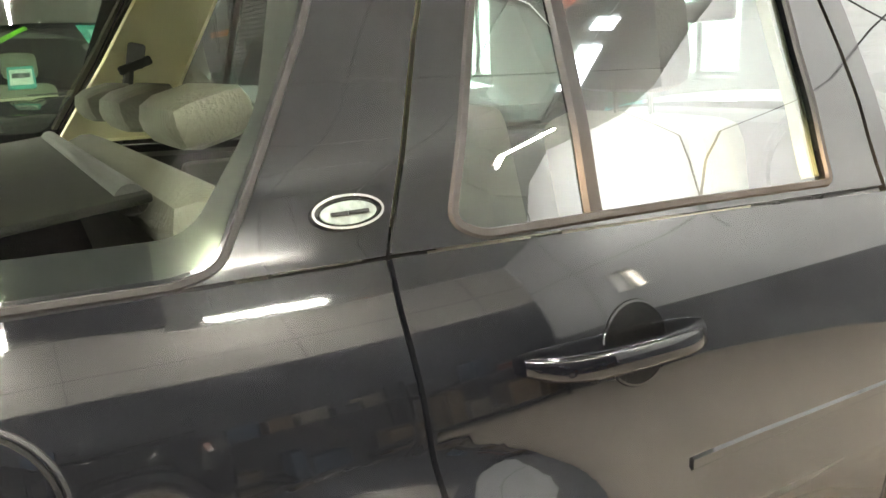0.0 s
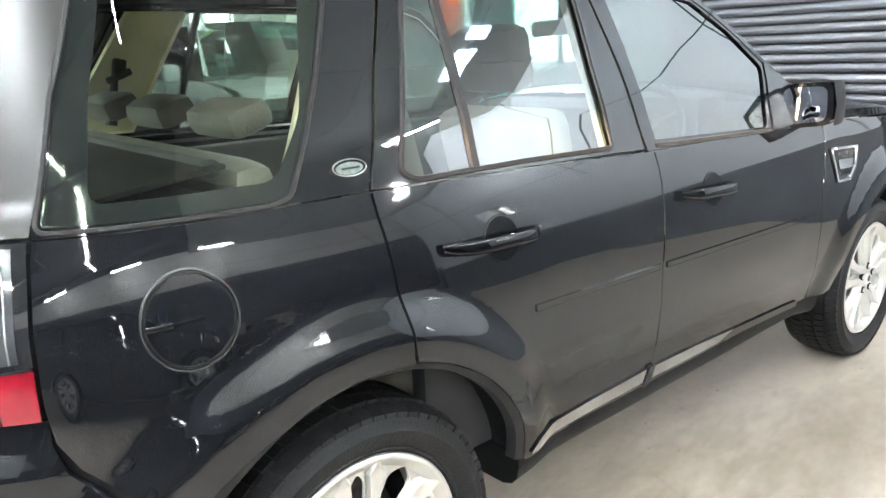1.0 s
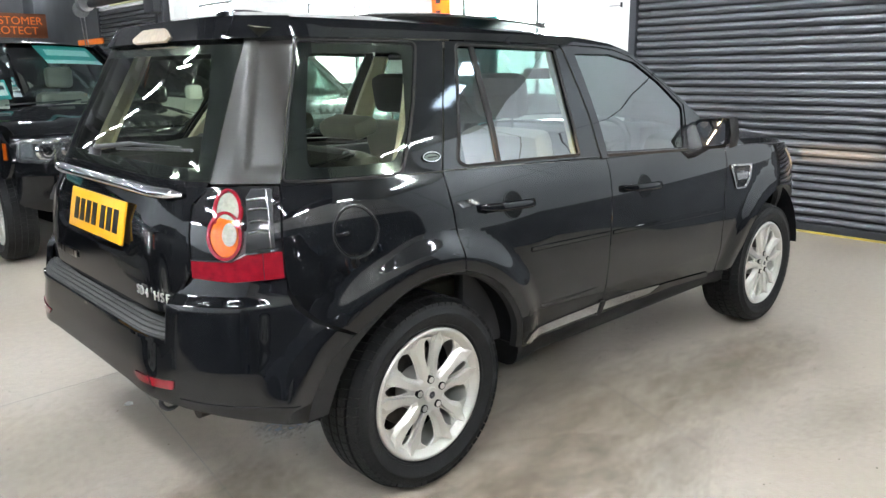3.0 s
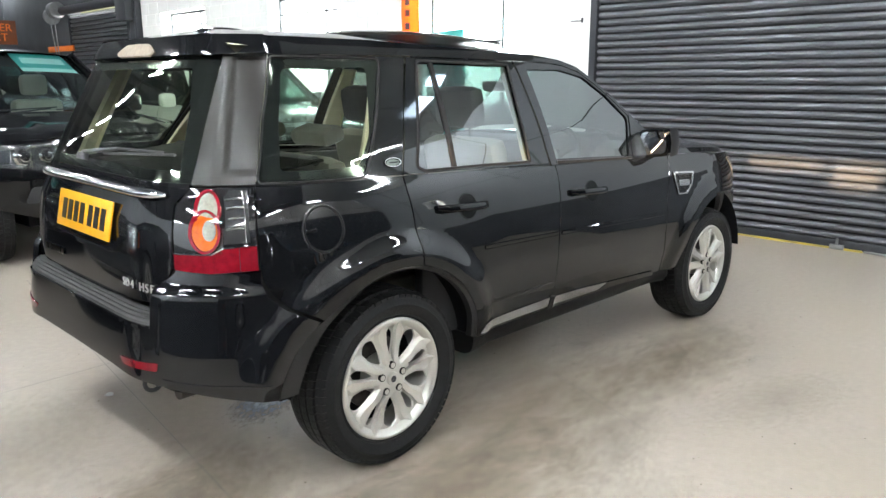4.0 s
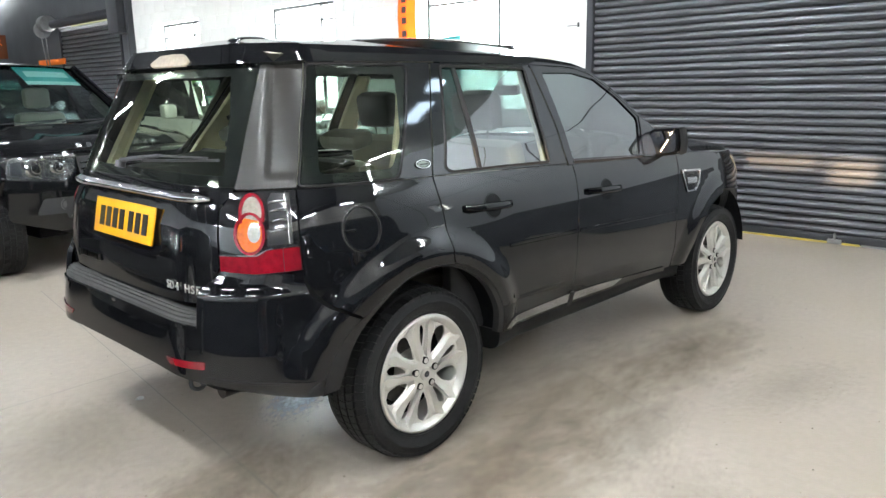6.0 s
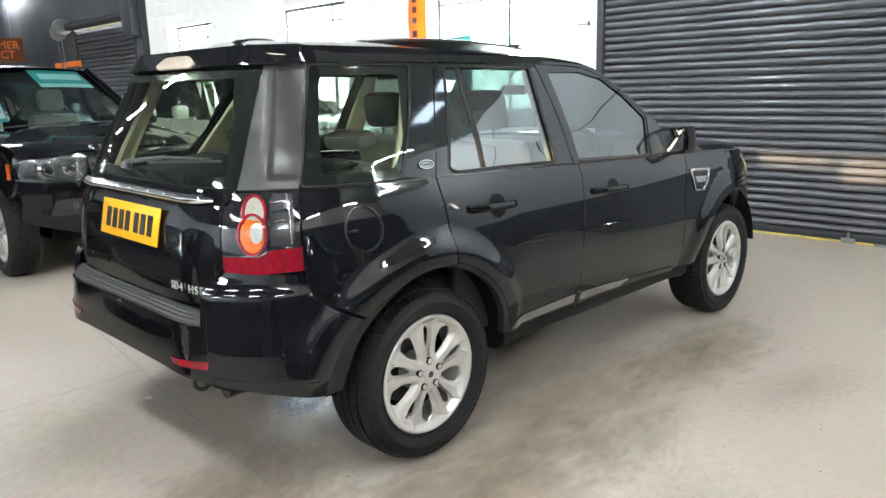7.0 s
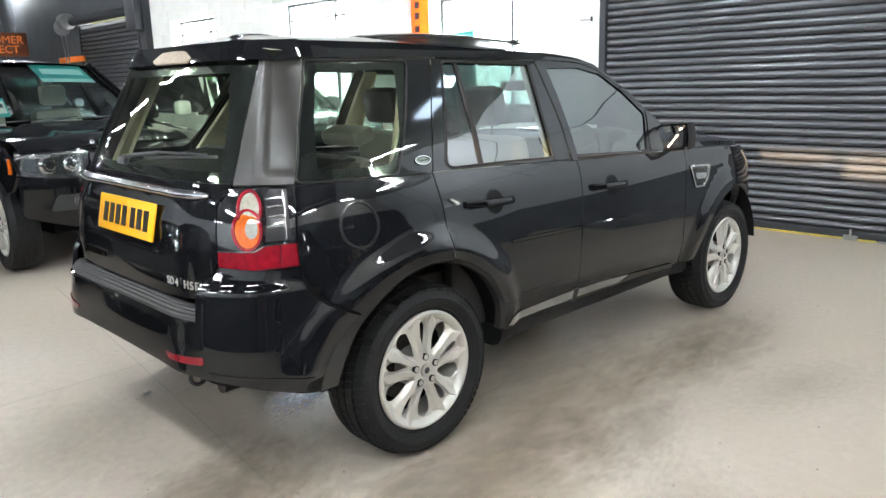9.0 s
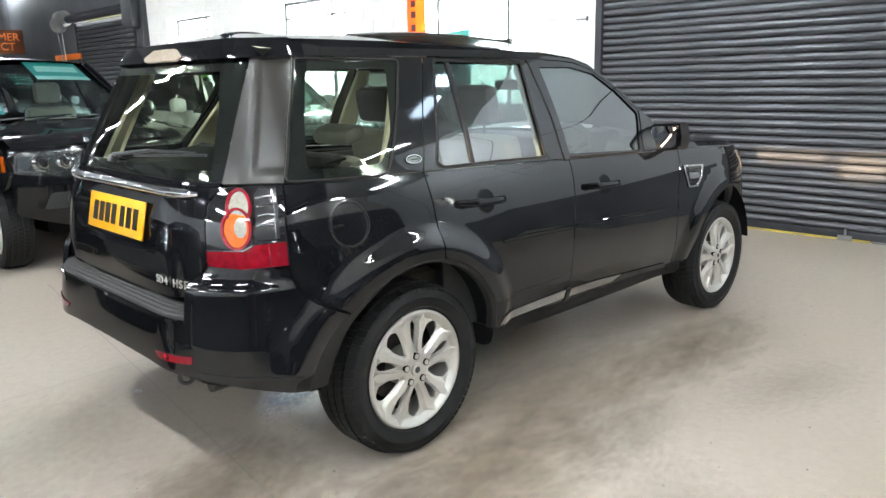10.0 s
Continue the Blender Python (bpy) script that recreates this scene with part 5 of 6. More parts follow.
for s in (1, -1):
    bg = bmesh.new()
    box(bg, (-0.022, -0.014, -0.03), (0.022, 0.014, 0.035), Matrix.Translation((0.14, s * 0.655, 1.385)) @ pose(0, 0, 0, 0, 12, 0), 0.008)
    box(bg, (-0.045, -0.012, -0.012), (0.045, 0.012, 0.012), Matrix.Translation((0.135, s * 0.65, 1.362)) @ pose(0, 0, 0, 0, -20, 0), 0.006)
    rod(bg, (0.12, s * 0.65, 1.36), (0.085, s * 0.65, 1.20), 0.012, 0.02, n=8)
    part("belt_guide", bg, DASH, inn, "dark seat belt guide")
wiper = bmesh.new()
rod(wiper, (-0.735, 0.06, 1.225), (-0.742, 0.06, 1.20), 0.020)
rod(wiper, (-0.735, 0.06, 1.228), (-0.722, -0.25, 1.258), 0.009, 0.007)
rod(wiper, (-0.722, -0.25, 1.258), (-0.690, -0.55, 1.262), 0.005, 0.004)
rod(wiper, (-0.718, -0.10, 1.232), (-0.678, -0.60, 1.256), 0.005)
part("rear_wiper", wiper, MESH_GREY, gate, "grey rear wiper arm and blade")


# wheels
FACES = {}


def wheel_face(rr, rim_mat):
    """The cast face: five pairs of leaf-shaped spokes with a slit inside each pair and a wider gap between pairs."""
    key = (rr, rim_mat.name)
    if key in FACES:
        return FACES[key]
    k0 = rr / 0.247

    def leaf(mid_angle, rs, halves):
        side = [(r * k0, h) for r, h in zip(rs, halves)]
        pts = [(r, mid_angle + h) for r, h in side] + [(r, mid_angle - h) for r, h in side[-2:0:-1]]
        return rounded([(r * math.cos(radians(a)), r * math.sin(radians(a))) for r, a in pts], 0.012, 3)

    holes = []
    for k in range(5):
        holes.append(leaf(90 + 72 * k, (0.092, 0.112, 0.146, 0.182, 0.208), (0.0, 4.6, 6.8, 6.2, 0.0)))
        holes.append(leaf(126 + 72 * k, (0.078, 0.100, 0.132, 0.164, 0.192, 0.216), (0.0, 8.0, 11.6, 12.2, 10.2, 0.0)))

    def place(a, b):
        r = math.hypot(a, b) / k0
        return (a, float(np.interp(r, (0.0, 0.064, 0.078, 0.15, 0.215, 0.228, 0.24), (-0.097, -0.097, -0.084, -0.080, -0.083, -0.099, -0.103))), b)

    ob = panel("spokes", circle(0, 0, rr - 0.013, n=72), rim_mat, None, place, (1,), 0.0065 * k0, 0.010, holes=holes)
    FACES[key] = ob.data
    bpy.data.objects.remove(ob)
    return FACES[key]


def spoke_mesh(rr, s):
    """One raised leaf of the face beside a nut's axis (s: its side), with crisp edges and a shallow hollow."""
    key = (rr, s)
    if key in FACES:
        return FACES[key]
    k0 = rr / 0.247
    bm = bmesh.new()
    rings = []
    for r in (0.060, 0.074, 0.090, 0.108, 0.126, 0.146, 0.166, 0.184, 0.200, 0.214, 0.226, 0.2325):
        near = float(np.interp(r, (0.060, 0.080, 0.100, 0.126, 0.150, 0.175, 0.200, 0.2325), (10, 6.5, 5.5, 6.6, 7.4, 6.4, 5.6, 9.5)))
        wide = float(np.interp(r, (0.060, 0.080, 0.100, 0.126, 0.150, 0.175, 0.200, 0.2325), (32, 29.5, 26.5, 24.2, 24.6, 25.8, 24.0, 12.5)))
        crown = float(np.interp(r, (0.060, 0.10, 0.15, 0.20, 0.2325), (-0.0985, -0.0985, -0.0955, -0.0965, -0.1045)))
        m = near + (wide - near) * float(np.interp(r, (0.06, 0.12, 0.18, 0.2325), (0.62, 0.52, 0.30, 0.45)))
        edge = min(1.5, (wide - near) * 0.12)
        ring = []
        for a, y in ((near, 0.013), (near + edge, 0.0), (m, 0.0022), (wide - 4 * edge, 0.0035), (wide, 0.017)):
            deep = y * min(1, max(0.15, (r - 0.055) / 0.03)) * min(1, max(0.12, (0.2345 - r) / 0.02))
            t = radians(90 + s * a)
            ring.append((r * k0 * math.cos(t), crown + deep, r * k0 * math.sin(t)))
        rings.append(ring[::s])
    loft(bm, rings, closed=False)
    me = bpy.data.meshes.new("spoke")
    bm.normal_update()
    if sum(f.normal.y for f in bm.faces) > 0:
        bmesh.ops.reverse_faces(bm, faces=bm.faces[:])
    bm.to_mesh(me)
    bm.free()
    FACES[key] = me
    return me


def wheel(parent, cx, s, steer=0.0, rim_mat=SILVER, R=0.355, rr=0.247):
    """s: 1 for the right flank. The wheel's outer face looks along -y before mirroring."""
    w = new("wheel")
    w.parent = parent
    w.matrix_basis = Matrix.Translation((cx, -0.79 * s, R + 0.001)) @ pose(0, 0, 0, 0, 0, steer + (0 if s == 1 else 180))
    prof = [(rr - 0.010, -0.085), (rr + 0.004, -0.102), (rr + 0.006, -0.108), (rr + 0.012, -0.109), (rr + 0.014, -0.106), (rr + 0.022, -0.110), (rr + 0.045, -0.118), (rr + 0.050, -0.1195), (rr + 0.054, -0.1195), (rr + 0.056, -0.1165), (rr + 0.070, -0.114), (R - 0.024, -0.108), (R - 0.010, -0.094), (R - 0.010, -0.05), (R - 0.010, 0.05), (R - 0.006, 0.09), (R - 0.018, 0.104), (rr + 0.06, 0.119), (rr, 0.10)]
    part("tyre", lathe(bmesh.new(), prof, 64), TYRE, w, "black tyre with blocky tread", angle=50)
    verts, faces = [], []
    n = 68
    for k in range(n):
        for j, (y0, y1) in enumerate(((-0.112, -0.074), (-0.066, -0.026), (-0.018, 0.018), (0.026, 0.066), (0.074, 0.112))):
            off = 0.5 if j % 2 else 0.0
            a0, a1 = 2 * math.pi * (k + off + 0.05) / n, 2 * math.pi * (k + off + 0.92) / n
            top = R if 0 < j < 4 else R - 0.004
            i = len(verts)
            skew = 0.018 * (1 if j < 2 else -1 if j > 2 else 0)
            for r in (R - 0.016, top):
                for a, y in ((a0, y0), (a1, y0), (a1 + skew, y1), (a0 + skew, y1)):
                    rr2 = r - (0.012 if abs(y) > 0.1 else 0.0)
                    verts.append((rr2 * math.cos(a), y, rr2 * math.sin(a)))
            faces += [(i, i + 1, i + 5, i + 4), (i + 1, i + 2, i + 6, i + 5), (i + 2, i + 3, i + 7, i + 6), (i + 3, i, i + 4, i + 7), (i + 4, i + 5, i + 6, i + 7)]
    me = bpy.data.meshes.new("tread")
    me.from_pydata(verts, [], faces)
    ob = link_mesh("tread", me, TYRE, w)
    ob["kind"] = "stuff"
    rim = bmesh.new()
    lathe(rim, [(rr, -0.098), (rr - 0.004, -0.106), (rr - 0.012, -0.107), (rr - 0.016, -0.104), (rr - 0.034, -0.088), (rr - 0.040, -0.06), (rr - 0.040, 0.02), (rr - 0.03, 0.10)], 72)
    part("rim", rim, rim_mat, w, angle=60)
    face = bpy.data.objects.new("wheel_face", wheel_face(rr, rim_mat))
    scene.collection.objects.link(face)
    face.parent = w
    for k in range(5):
        for side in (1, -1):
            leaf = link_mesh("spoke", spoke_mesh(rr, side), rim_mat, w)
            leaf.matrix_basis = pose(0, 0, 0, 0, 72 * k, 0)
    hubm = bmesh.new()
    lathe(hubm, [(0.001, -0.096), (0.028, -0.096), (0.034, -0.092), (0.036, -0.086), (0.070, -0.088), (0.080, -0.070), (0.082, 0.0)], 40)
    part("hub", hubm, rim_mat, w, angle=30)
    part("centre_cap", lathe(bmesh.new(), [(0.001, -0.1075), (0.026, -0.1065), (0.029, -0.098)], 28), rim_mat, w)
    part("cap_mark", lathe(bmesh.new(), [(0.001, -0.1082), (0.013, -0.108), (0.014, -0.106)], 20), INK, w)
    for k in range(5):
        a = radians(90 + 72 * k)
        nut, ring = bmesh.new(), bmesh.new()
        at = Vector((0.056 * math.cos(a), 0, 0.056 * math.sin(a)))
        rod(nut, at + Vector((0, -0.090, 0)), at + Vector((0, -0.1046, 0)), 0.0112, n=12)
        part("wheel_nut", nut, rim_mat, w)
        rod(ring, at + Vector((0, -0.085, 0)), at + Vector((0, -0.1034, 0)), 0.0148, n=16)
        part("nut_recess", ring, SEAL, w)
    part("brake_disc", lathe(bmesh.new(), [(0.001, 0.01), (0.15, 0.01), (0.15, 0.03)], 40), BRAKE, w)
    part("wheel_barrel", lathe(bmesh.new(), [(rr - 0.022, -0.06), (rr - 0.05, 0.09), (0.05, 0.095), (0.001, 0.095)], 40), LINER, w)
    return w


for cx in (0.0, AX_F):
    for s in (1, -1):
        wheel(car, cx, s)


# ---- other vehicles: local x ahead, origin under the middle of the front axle ----
SW_Z = (0.25, 0.45, 0.70, 0.95, 1.10, 1.18, 1.45, 1.75, 1.85)
SW_Y = (0.90, 0.945, 0.965, 0.955, 0.925, 0.885, 0.78, 0.655, 0.58)
S_WIDE = smooth_table(SW_Z, SW_Y)


def s_side(x, z):
    """Flank of the boxy vehicle, drawn in towards nose and tail."""
    t = max(0.0, (x - 0.25) / 0.6)
    b = max(0.0, (-3.2 - x) / 0.8)
    r = math.hypot(x - 0.22, z - 0.4)
    fl = 0.02 * min(1, max(0, (0.62 - r) / 0.1))
    return (x, -(S_WIDE(z) - 0.07 * t ** 2.2 - 0.08 * b ** 2 + fl), z)


def s_front(y, z):
    xf = float(np.interp(z, (0.3, 0.5, 0.75, 1.0, 1.1), (0.74, 0.83, 0.83, 0.80, 0.74)))
    return (xf - 0.16 * (abs(y) / 0.88) ** 2.6, y, z)


def boxy_suv(name, label, paint, at, banner, rim=SILVER):
    c = thing(name, label, "car", "cars in the row", at)
    arch = 0.47
    side = [(0.63, 0.71), (0.66, 0.76), (0.69, 0.86), (0.66, 0.93), (0.46, 1.05), (0.2, 1.11), (-0.45, 1.165), (-2.0, 1.175), (-3.9, 1.175), (-3.95, 0.9), (-3.95, 0.45)]
    side += [(-2.88 - 0.49, 0.40)] + arc(-2.88, 0.39, arch, 178, 2, 18) + [(-2.38, 0.30), (-0.50, 0.30)] + arc(0.22, 0.39, arch, 178, 42, 20)
    for s in (1, -1):
        flank = panel("flank", side, paint, c, s_side, (s,), 0.06, 0.03)
        for path in ([(-0.52, 1.16), (-0.50, 0.8), (-0.56, 0.34)], [(-1.62, 1.17), (-1.60, 0.34)]):
            ribbon("door_gap", path, 0.008, 0.001, SEAL, flank, s_side, (s,), closed=False)
        panel("wing_vent", rounded([(-0.46, 1.0), (-0.33, 1.0), (-0.33, 0.78), (-0.46, 0.78)], 0.02), PLASTIC, flank, lambda x, z: tuple(Vector(s_side(x, z)) + Vector((0, -0.006, 0))), (s,), 0.04)
        gl = [(-0.70, 1.20), (-1.55, 1.20), (-1.55, 1.69), (-1.26, 1.69)]
        gl2 = [(-1.66, 1.20), (-2.62, 1.20), (-2.62, 1.69), (-1.66, 1.69)]
        gl3 = [(-2.74, 1.20), (-3.70, 1.20), (-3.58, 1.69), (-2.74, 1.69)]
        house = [(-0.40, 1.165), (-1.15, 1.755), (-3.72, 1.755), (-3.93, 1.175)]
        panel("side_frame", house, PAINT2, c, s_side, (s,), 0.06, 0.02, holes=[rounded(gl, 0.03), rounded(gl2, 0.03), rounded(gl3, 0.03)])
        for g0 in (gl, gl2, gl3):
            panel("side_window", rounded(g0, 0.03), GLASS, c, lambda x, z: tuple(Vector(s_side(x, z)) + Vector((0, 0.008, 0))), (s,), 0.08, 0.0)
        # head lamp
        hl = new("head_lamp")
        hl.parent = c
        hp = rounded([(0.38, 1.015), (0.86, 0.995), (0.895, 0.83), (0.52, 0.785), (0.42, 0.84)], 0.045)
        fr = lambda d: (lambda y, z: tuple(Vector(s_front(y, z)) + Vector((d, 0, 0))))
        sgn = -s
        panel("lamp_lens", hp, GLASS_CLEAR, hl, fr(0.026), (sgn,), 0.03, 0.0)
        panel("lamp_back", hp, LAMP_SILVER, hl, fr(0.004), (sgn,), 0.03, 0.004)
        for y0, r0 in ((0.52, 0.066), (0.68, 0.084)):
            for rr0, mt, d in ((r0, CHROME, 0.006), (r0 * 0.86, LAMP_SILVER, 0.009), (r0 * 0.62, CHROME, 0.012), (r0 * 0.50, LAMP_BODY, 0.015)):
                p0 = Vector(s_front(y0, 0.905)) + Vector((d, 0, 0))
                part("projector", lathe(bmesh.new(), [(0.001, 0.012), (rr0 * 0.8, 0.008), (rr0, -0.01)], 24, axis="x", centre=(p0[0], sgn * p0[1], p0[2])), mt, hl)
        panel("reflector", rounded([(0.77, 0.965), (0.845, 0.96), (0.855, 0.87), (0.78, 0.862)], 0.01), CHROME, hl, fr(0.005), (sgn,), 0.03, 0.01)
        panel("side_marker", rounded([(0.585, 0.975), (0.62, 0.975), (0.64, 0.85), (0.605, 0.85)], 0.006), AMBER, hl, lambda x, z: tuple(Vector(s_side(x, z)) + Vector((0, -0.012, 0))), (s,), 0.03, 0.01, label="amber side marker")
        ribbon("lamp_trim", [(0.43, 0.86), (0.60, 0.82), (0.76, 0.84), (0.86, 0.86)], 0.016, 0.006, CHROME, hl, fr(0.006), (sgn,), closed=False)
        ribbon("lamp_trim", [(0.44, 0.985), (0.64, 0.985), (0.80, 0.975)], 0.012, 0.006, LENS_RIB, hl, fr(0.006), (sgn,), closed=False)
        panel("fog_recess", rounded([(0.36, 0.66), (0.66, 0.66), (0.72, 0.53), (0.40, 0.53)], 0.03), PLASTIC, c, fr(0.003), (sgn,), 0.04, 0.004)
        fg = Vector(s_front(0.50, 0.60))
        part("fog_lamp", lathe(bmesh.new(), [(0.001, 0.008), (0.03, 0.006), (0.038, -0.004), (0.046, 0.006), (0.05, -0.01)], 24, axis="x", centre=(fg[0] - 0.004, sgn * fg[1], fg[2])), MESH_GREY, c)
        mi = bmesh.new()
        box(mi, (-0.90, s * -0.94 - 0.01, 1.16), (-0.72, s * -0.94 + 0.01, 1.20))
        box(mi, (-0.93, min(-0.98 * s, -1.16 * s), 1.17), (-0.75, max(-0.98 * s, -1.16 * s), 1.35), bevel=0.05)
        part("door_mirror", mi, paint, c)
        for cx in (0.22, -2.88):
            wl = wheel(c, cx, s, steer=(-7 if cx > 0 else 0), rim_mat=rim, R=0.395, rr=0.27)
            wl.location.y = -0.83 * s
            ln = bmesh.new()
            rings = [[(cx + (arch + 0.01) * math.cos(radians(a)), -s * y, 0.39 + (arch + 0.01) * math.sin(radians(a))) for a in range(40 if cx > 0 else 10, 176, 8)] for y in (0.90, 0.58)]
            loft(ln, rings, closed=False)
            part("arch_liner", ln, LINER, c)
    fascia = rounded([(-0.55, 0.38), (0.55, 0.38), (0.74, 0.44), (0.90, 0.50), (0.915, 0.83), (0.90, 1.03), (-0.90, 1.03), (-0.915, 0.83), (-0.90, 0.50), (-0.74, 0.44)], 0.03)
    panel("front_bumper", fascia, paint, c, s_front, (1,), 0.05, 0.04)
    panel("grille", rounded([(-0.38, 0.985), (-0.36, 0.80), (0.36, 0.80), (0.38, 0.985)], 0.03), PLASTIC, c, lambda y, z: tuple(Vector(s_front(y, z)) + Vector((0.006, 0, 0))), (1,), 0.05, 0.01)
    for z0 in (0.83, 0.88, 0.93):
        ribbon("grille_bar", [(-0.36, z0), (0.36, z0)], 0.018, 0.012, CHROME, c, lambda y, z: tuple(Vector(s_front(y, z)) + Vector((0.008, 0, 0))), (1,), closed=False)
    panel("lower_grille", rounded([(-0.52, 0.62), (-0.50, 0.48), (0.50, 0.48), (0.52, 0.62)], 0.03), PLASTIC, c, lambda y, z: tuple(Vector(s_front(y, z)) + Vector((0.004, 0, 0))), (1,), 0.05, 0.01)
    part("skid_plate", boxed((0.45, -0.48, 0.34), (0.70, 0.48, 0.43), 0.03), PLASTIC, c)
    part("underbody", boxed((-3.6, -0.62, 0.30), (0.5, 0.62, 0.40)), LINER, c, smooth=False)
    # bonnet
    bm = bmesh.new()
    rings = []
    for t in np.linspace(0, 1, 14):
        ring = []
        for v in np.linspace(-1, 1, 21):
            x1 = 0.745 - 0.15 * abs(v) ** 2.6
            x = -0.45 + (x1 + 0.45) * t
            w = 0.885 - 0.05 * t
            z = 1.165 - 0.11 * t ** 1.6 - 0.05 * max(0, t - 0.85) / 0.15 + 0.045 * (1 - abs(v) ** 3) - 0.012 * (1 if abs(abs(v) - 0.62) < 0.06 else 0)
            ring.append((x, v * w, z))
        rings.append(ring)
    part("bonnet", loft(bm, rings, closed=False), paint, c)
    for y0, w0 in ((-0.30, 0.035), (-0.22, 0.035), (-0.14, 0.035), (-0.06, 0.035), (0.02, 0.035), (0.12, 0.035), (0.20, 0.035), (0.28, 0.035), (0.36, 0.03)):
        m = Matrix.Translation((0.745 - 0.15 * (abs(y0) / 0.885) ** 2.6, y0 - 0.02, 1.066)) @ pose(0, 0, 0, 60, 0, 90)
        part("bonnet_mark", boxed((-w0 / 2, -0.02, 0), (w0 / 2, 0.02, 0.01), 0.002, m), CHROME, c, "silver bar in place of a letter")
    # windscreen, roof
    def screen(v, t):
        return (-0.42 - 0.78 * t - 0.10 * v * v * (1 - 0.3 * t), v * (0.80 - 0.17 * t), 1.20 + 0.555 * t + 0.02 * (1 - v * v))
    panel("windscreen", [(-1, 0), (1, 0), (1, 1), (-1, 1)], GLASS_SCREEN, c, screen, (1,), 0.12, 0.0)
    bm = bmesh.new()
    rings = []
    for x in np.linspace(-1.16, -3.75, 12):
        rings.append([(x - 0.08 * v * v, v * 0.66, 1.745 + 0.065 * (1 - abs(v) ** 2.5) * min(1, (-0.9 - x) / 0.5)) for v in np.linspace(-1, 1, 15)])
    part("roof", loft(bm, rings, closed=False), paint, c)
    for s in (1, -1):
        pil = bmesh.new()
        loft(pil, [[(p[0] + dx, p[1] + s * dy, p[2] + dz) for dx, dy, dz in ((0.03, -0.02, 0), (-0.06, 0.03, 0), (-0.06, 0.05, 0.03), (0.03, 0.035, 0.03))] for p in (screen(s, t) for t in np.linspace(0, 1, 6))])
        part("front_pillar", pil, paint, c)
    for y0 in (-0.35, 0.3):
        wp = bmesh.new()
        rod(wp, (-0.40, y0, 1.20), (-0.50, y0 + 0.42, 1.235), 0.008)
        rod(wp, (-0.44, y0 - 0.2, 1.222), (-0.50, y0 + 0.48, 1.245), 0.006)
        part("wiper", wp, PLASTIC, c)
    # cabin
    part("cabin_floor", boxed((-3.7, -0.8, 0.36), (-0.3, 0.8, 0.5)), CARPET, c, smooth=False)
    part("dashboard", boxed((-0.85, -0.75, 0.8), (-0.42, 0.75, 1.17), 0.06), DASH, c)
    part("tail_panel", boxed((-3.97, -0.85, 0.4), (-3.9, 0.85, 1.2), 0.02), paint, c)
    part("tail_window", boxed((-3.86, -0.66, 1.2), (-3.83, 0.66, 1.78), 0.01), FRIT, c)
    for s in (1, -1):
        part("seat_back", boxed((-1.72, 0.40 * s - 0.26, 0.6), (-1.52, 0.40 * s + 0.26, 1.30), 0.07), CREAM_SEAT, c)
        part("headrest", boxed((-1.72, 0.40 * s - 0.14, 1.34), (-1.60, 0.40 * s + 0.14, 1.56), 0.05), CREAM_SEAT, c)
    # stickers inside the windscreen
    def inner(v, t):
        p = screen(v, t)
        return (p[0] - 0.012, p[1], p[2] + 0.002)
    if banner:
        panel("screen_banner", [(0.05, 0.72), (0.86, 0.72), (0.84, 0.97), (0.0, 0.97)], TEAL, c, inner, (1,), 0.1, 0.002, label="teal sun strip with unreadable writing")
        panel("banner_bar", [(0.12, 0.80), (0.78, 0.80), (0.78, 0.90), (0.12, 0.90)], TEAL_PALE, c, lambda v, t: tuple(Vector(inner(v, t)) + Vector((0.006, 0, 0))), (1,), 0.1, 0.002)
        panel("banner_edge", [(0.06, 0.66), (0.87, 0.66), (0.86, 0.72), (0.05, 0.72)], TEAL_PALE, c, inner, (1,), 0.1, 0.002)
        panel("price_card", [(-0.82, 0.10), (-0.58, 0.10), (-0.58, 0.40), (-0.82, 0.40)], TEAL, c, inner, (1,), 0.1, 0.002, label="teal and white price card")
        panel("card_face", [(-0.80, 0.16), (-0.60, 0.16), (-0.60, 0.36), (-0.80, 0.36)], CARD, c, lambda v, t: tuple(Vector(inner(v, t)) + Vector((0.006, 0, 0))), (1,), 0.1, 0.002)
        panel("card_bar", [(-0.78, 0.25), (-0.62, 0.25), (-0.62, 0.31), (-0.78, 0.31)], INK, c, lambda v, t: tuple(Vector(inner(v, t)) + Vector((0.009, 0, 0))), (1,), 0.1, 0.002)
    panel("green_tape", [(-0.98, 0.66), (-0.98, 0.74), (-0.60, 0.97), (-0.56, 0.93)], GREEN, c, inner, (1,), 0.1, 0.002, label="bright green tape")
    return c


def facing(x, y, az):
    return pose(x, y, 0, 0, 0, az)


boxy_suv("black_suv", "large glossy black off-road car facing the aisle in the row", PAINT2, facing(0.66, 4.36, -85), True)
boxy_suv("black_suv", "large glossy black off-road car at the end of the row", PAINT2, facing(-2.55, 4.7, -92), True)
boxy_suv("black_suv", "black off-road car standing behind, mirrored in the tailgate", PAINT2, facing(-2.28, 1.45, 2), False)
boxy_suv("black_suv", "black off-road car parked along the racks", PAINT2, facing(-0.2, -5.25, 0), False)
boxy_suv("white_suv", "large white off-road car parked beside the black one", WHITE_PAINT, facing(3.35, 5.0, -95), True)
boxy_suv("pale_suv", "pale off-road car further back in the hall", WHITE_PAINT, facing(2.7, 12.6, -88), True)

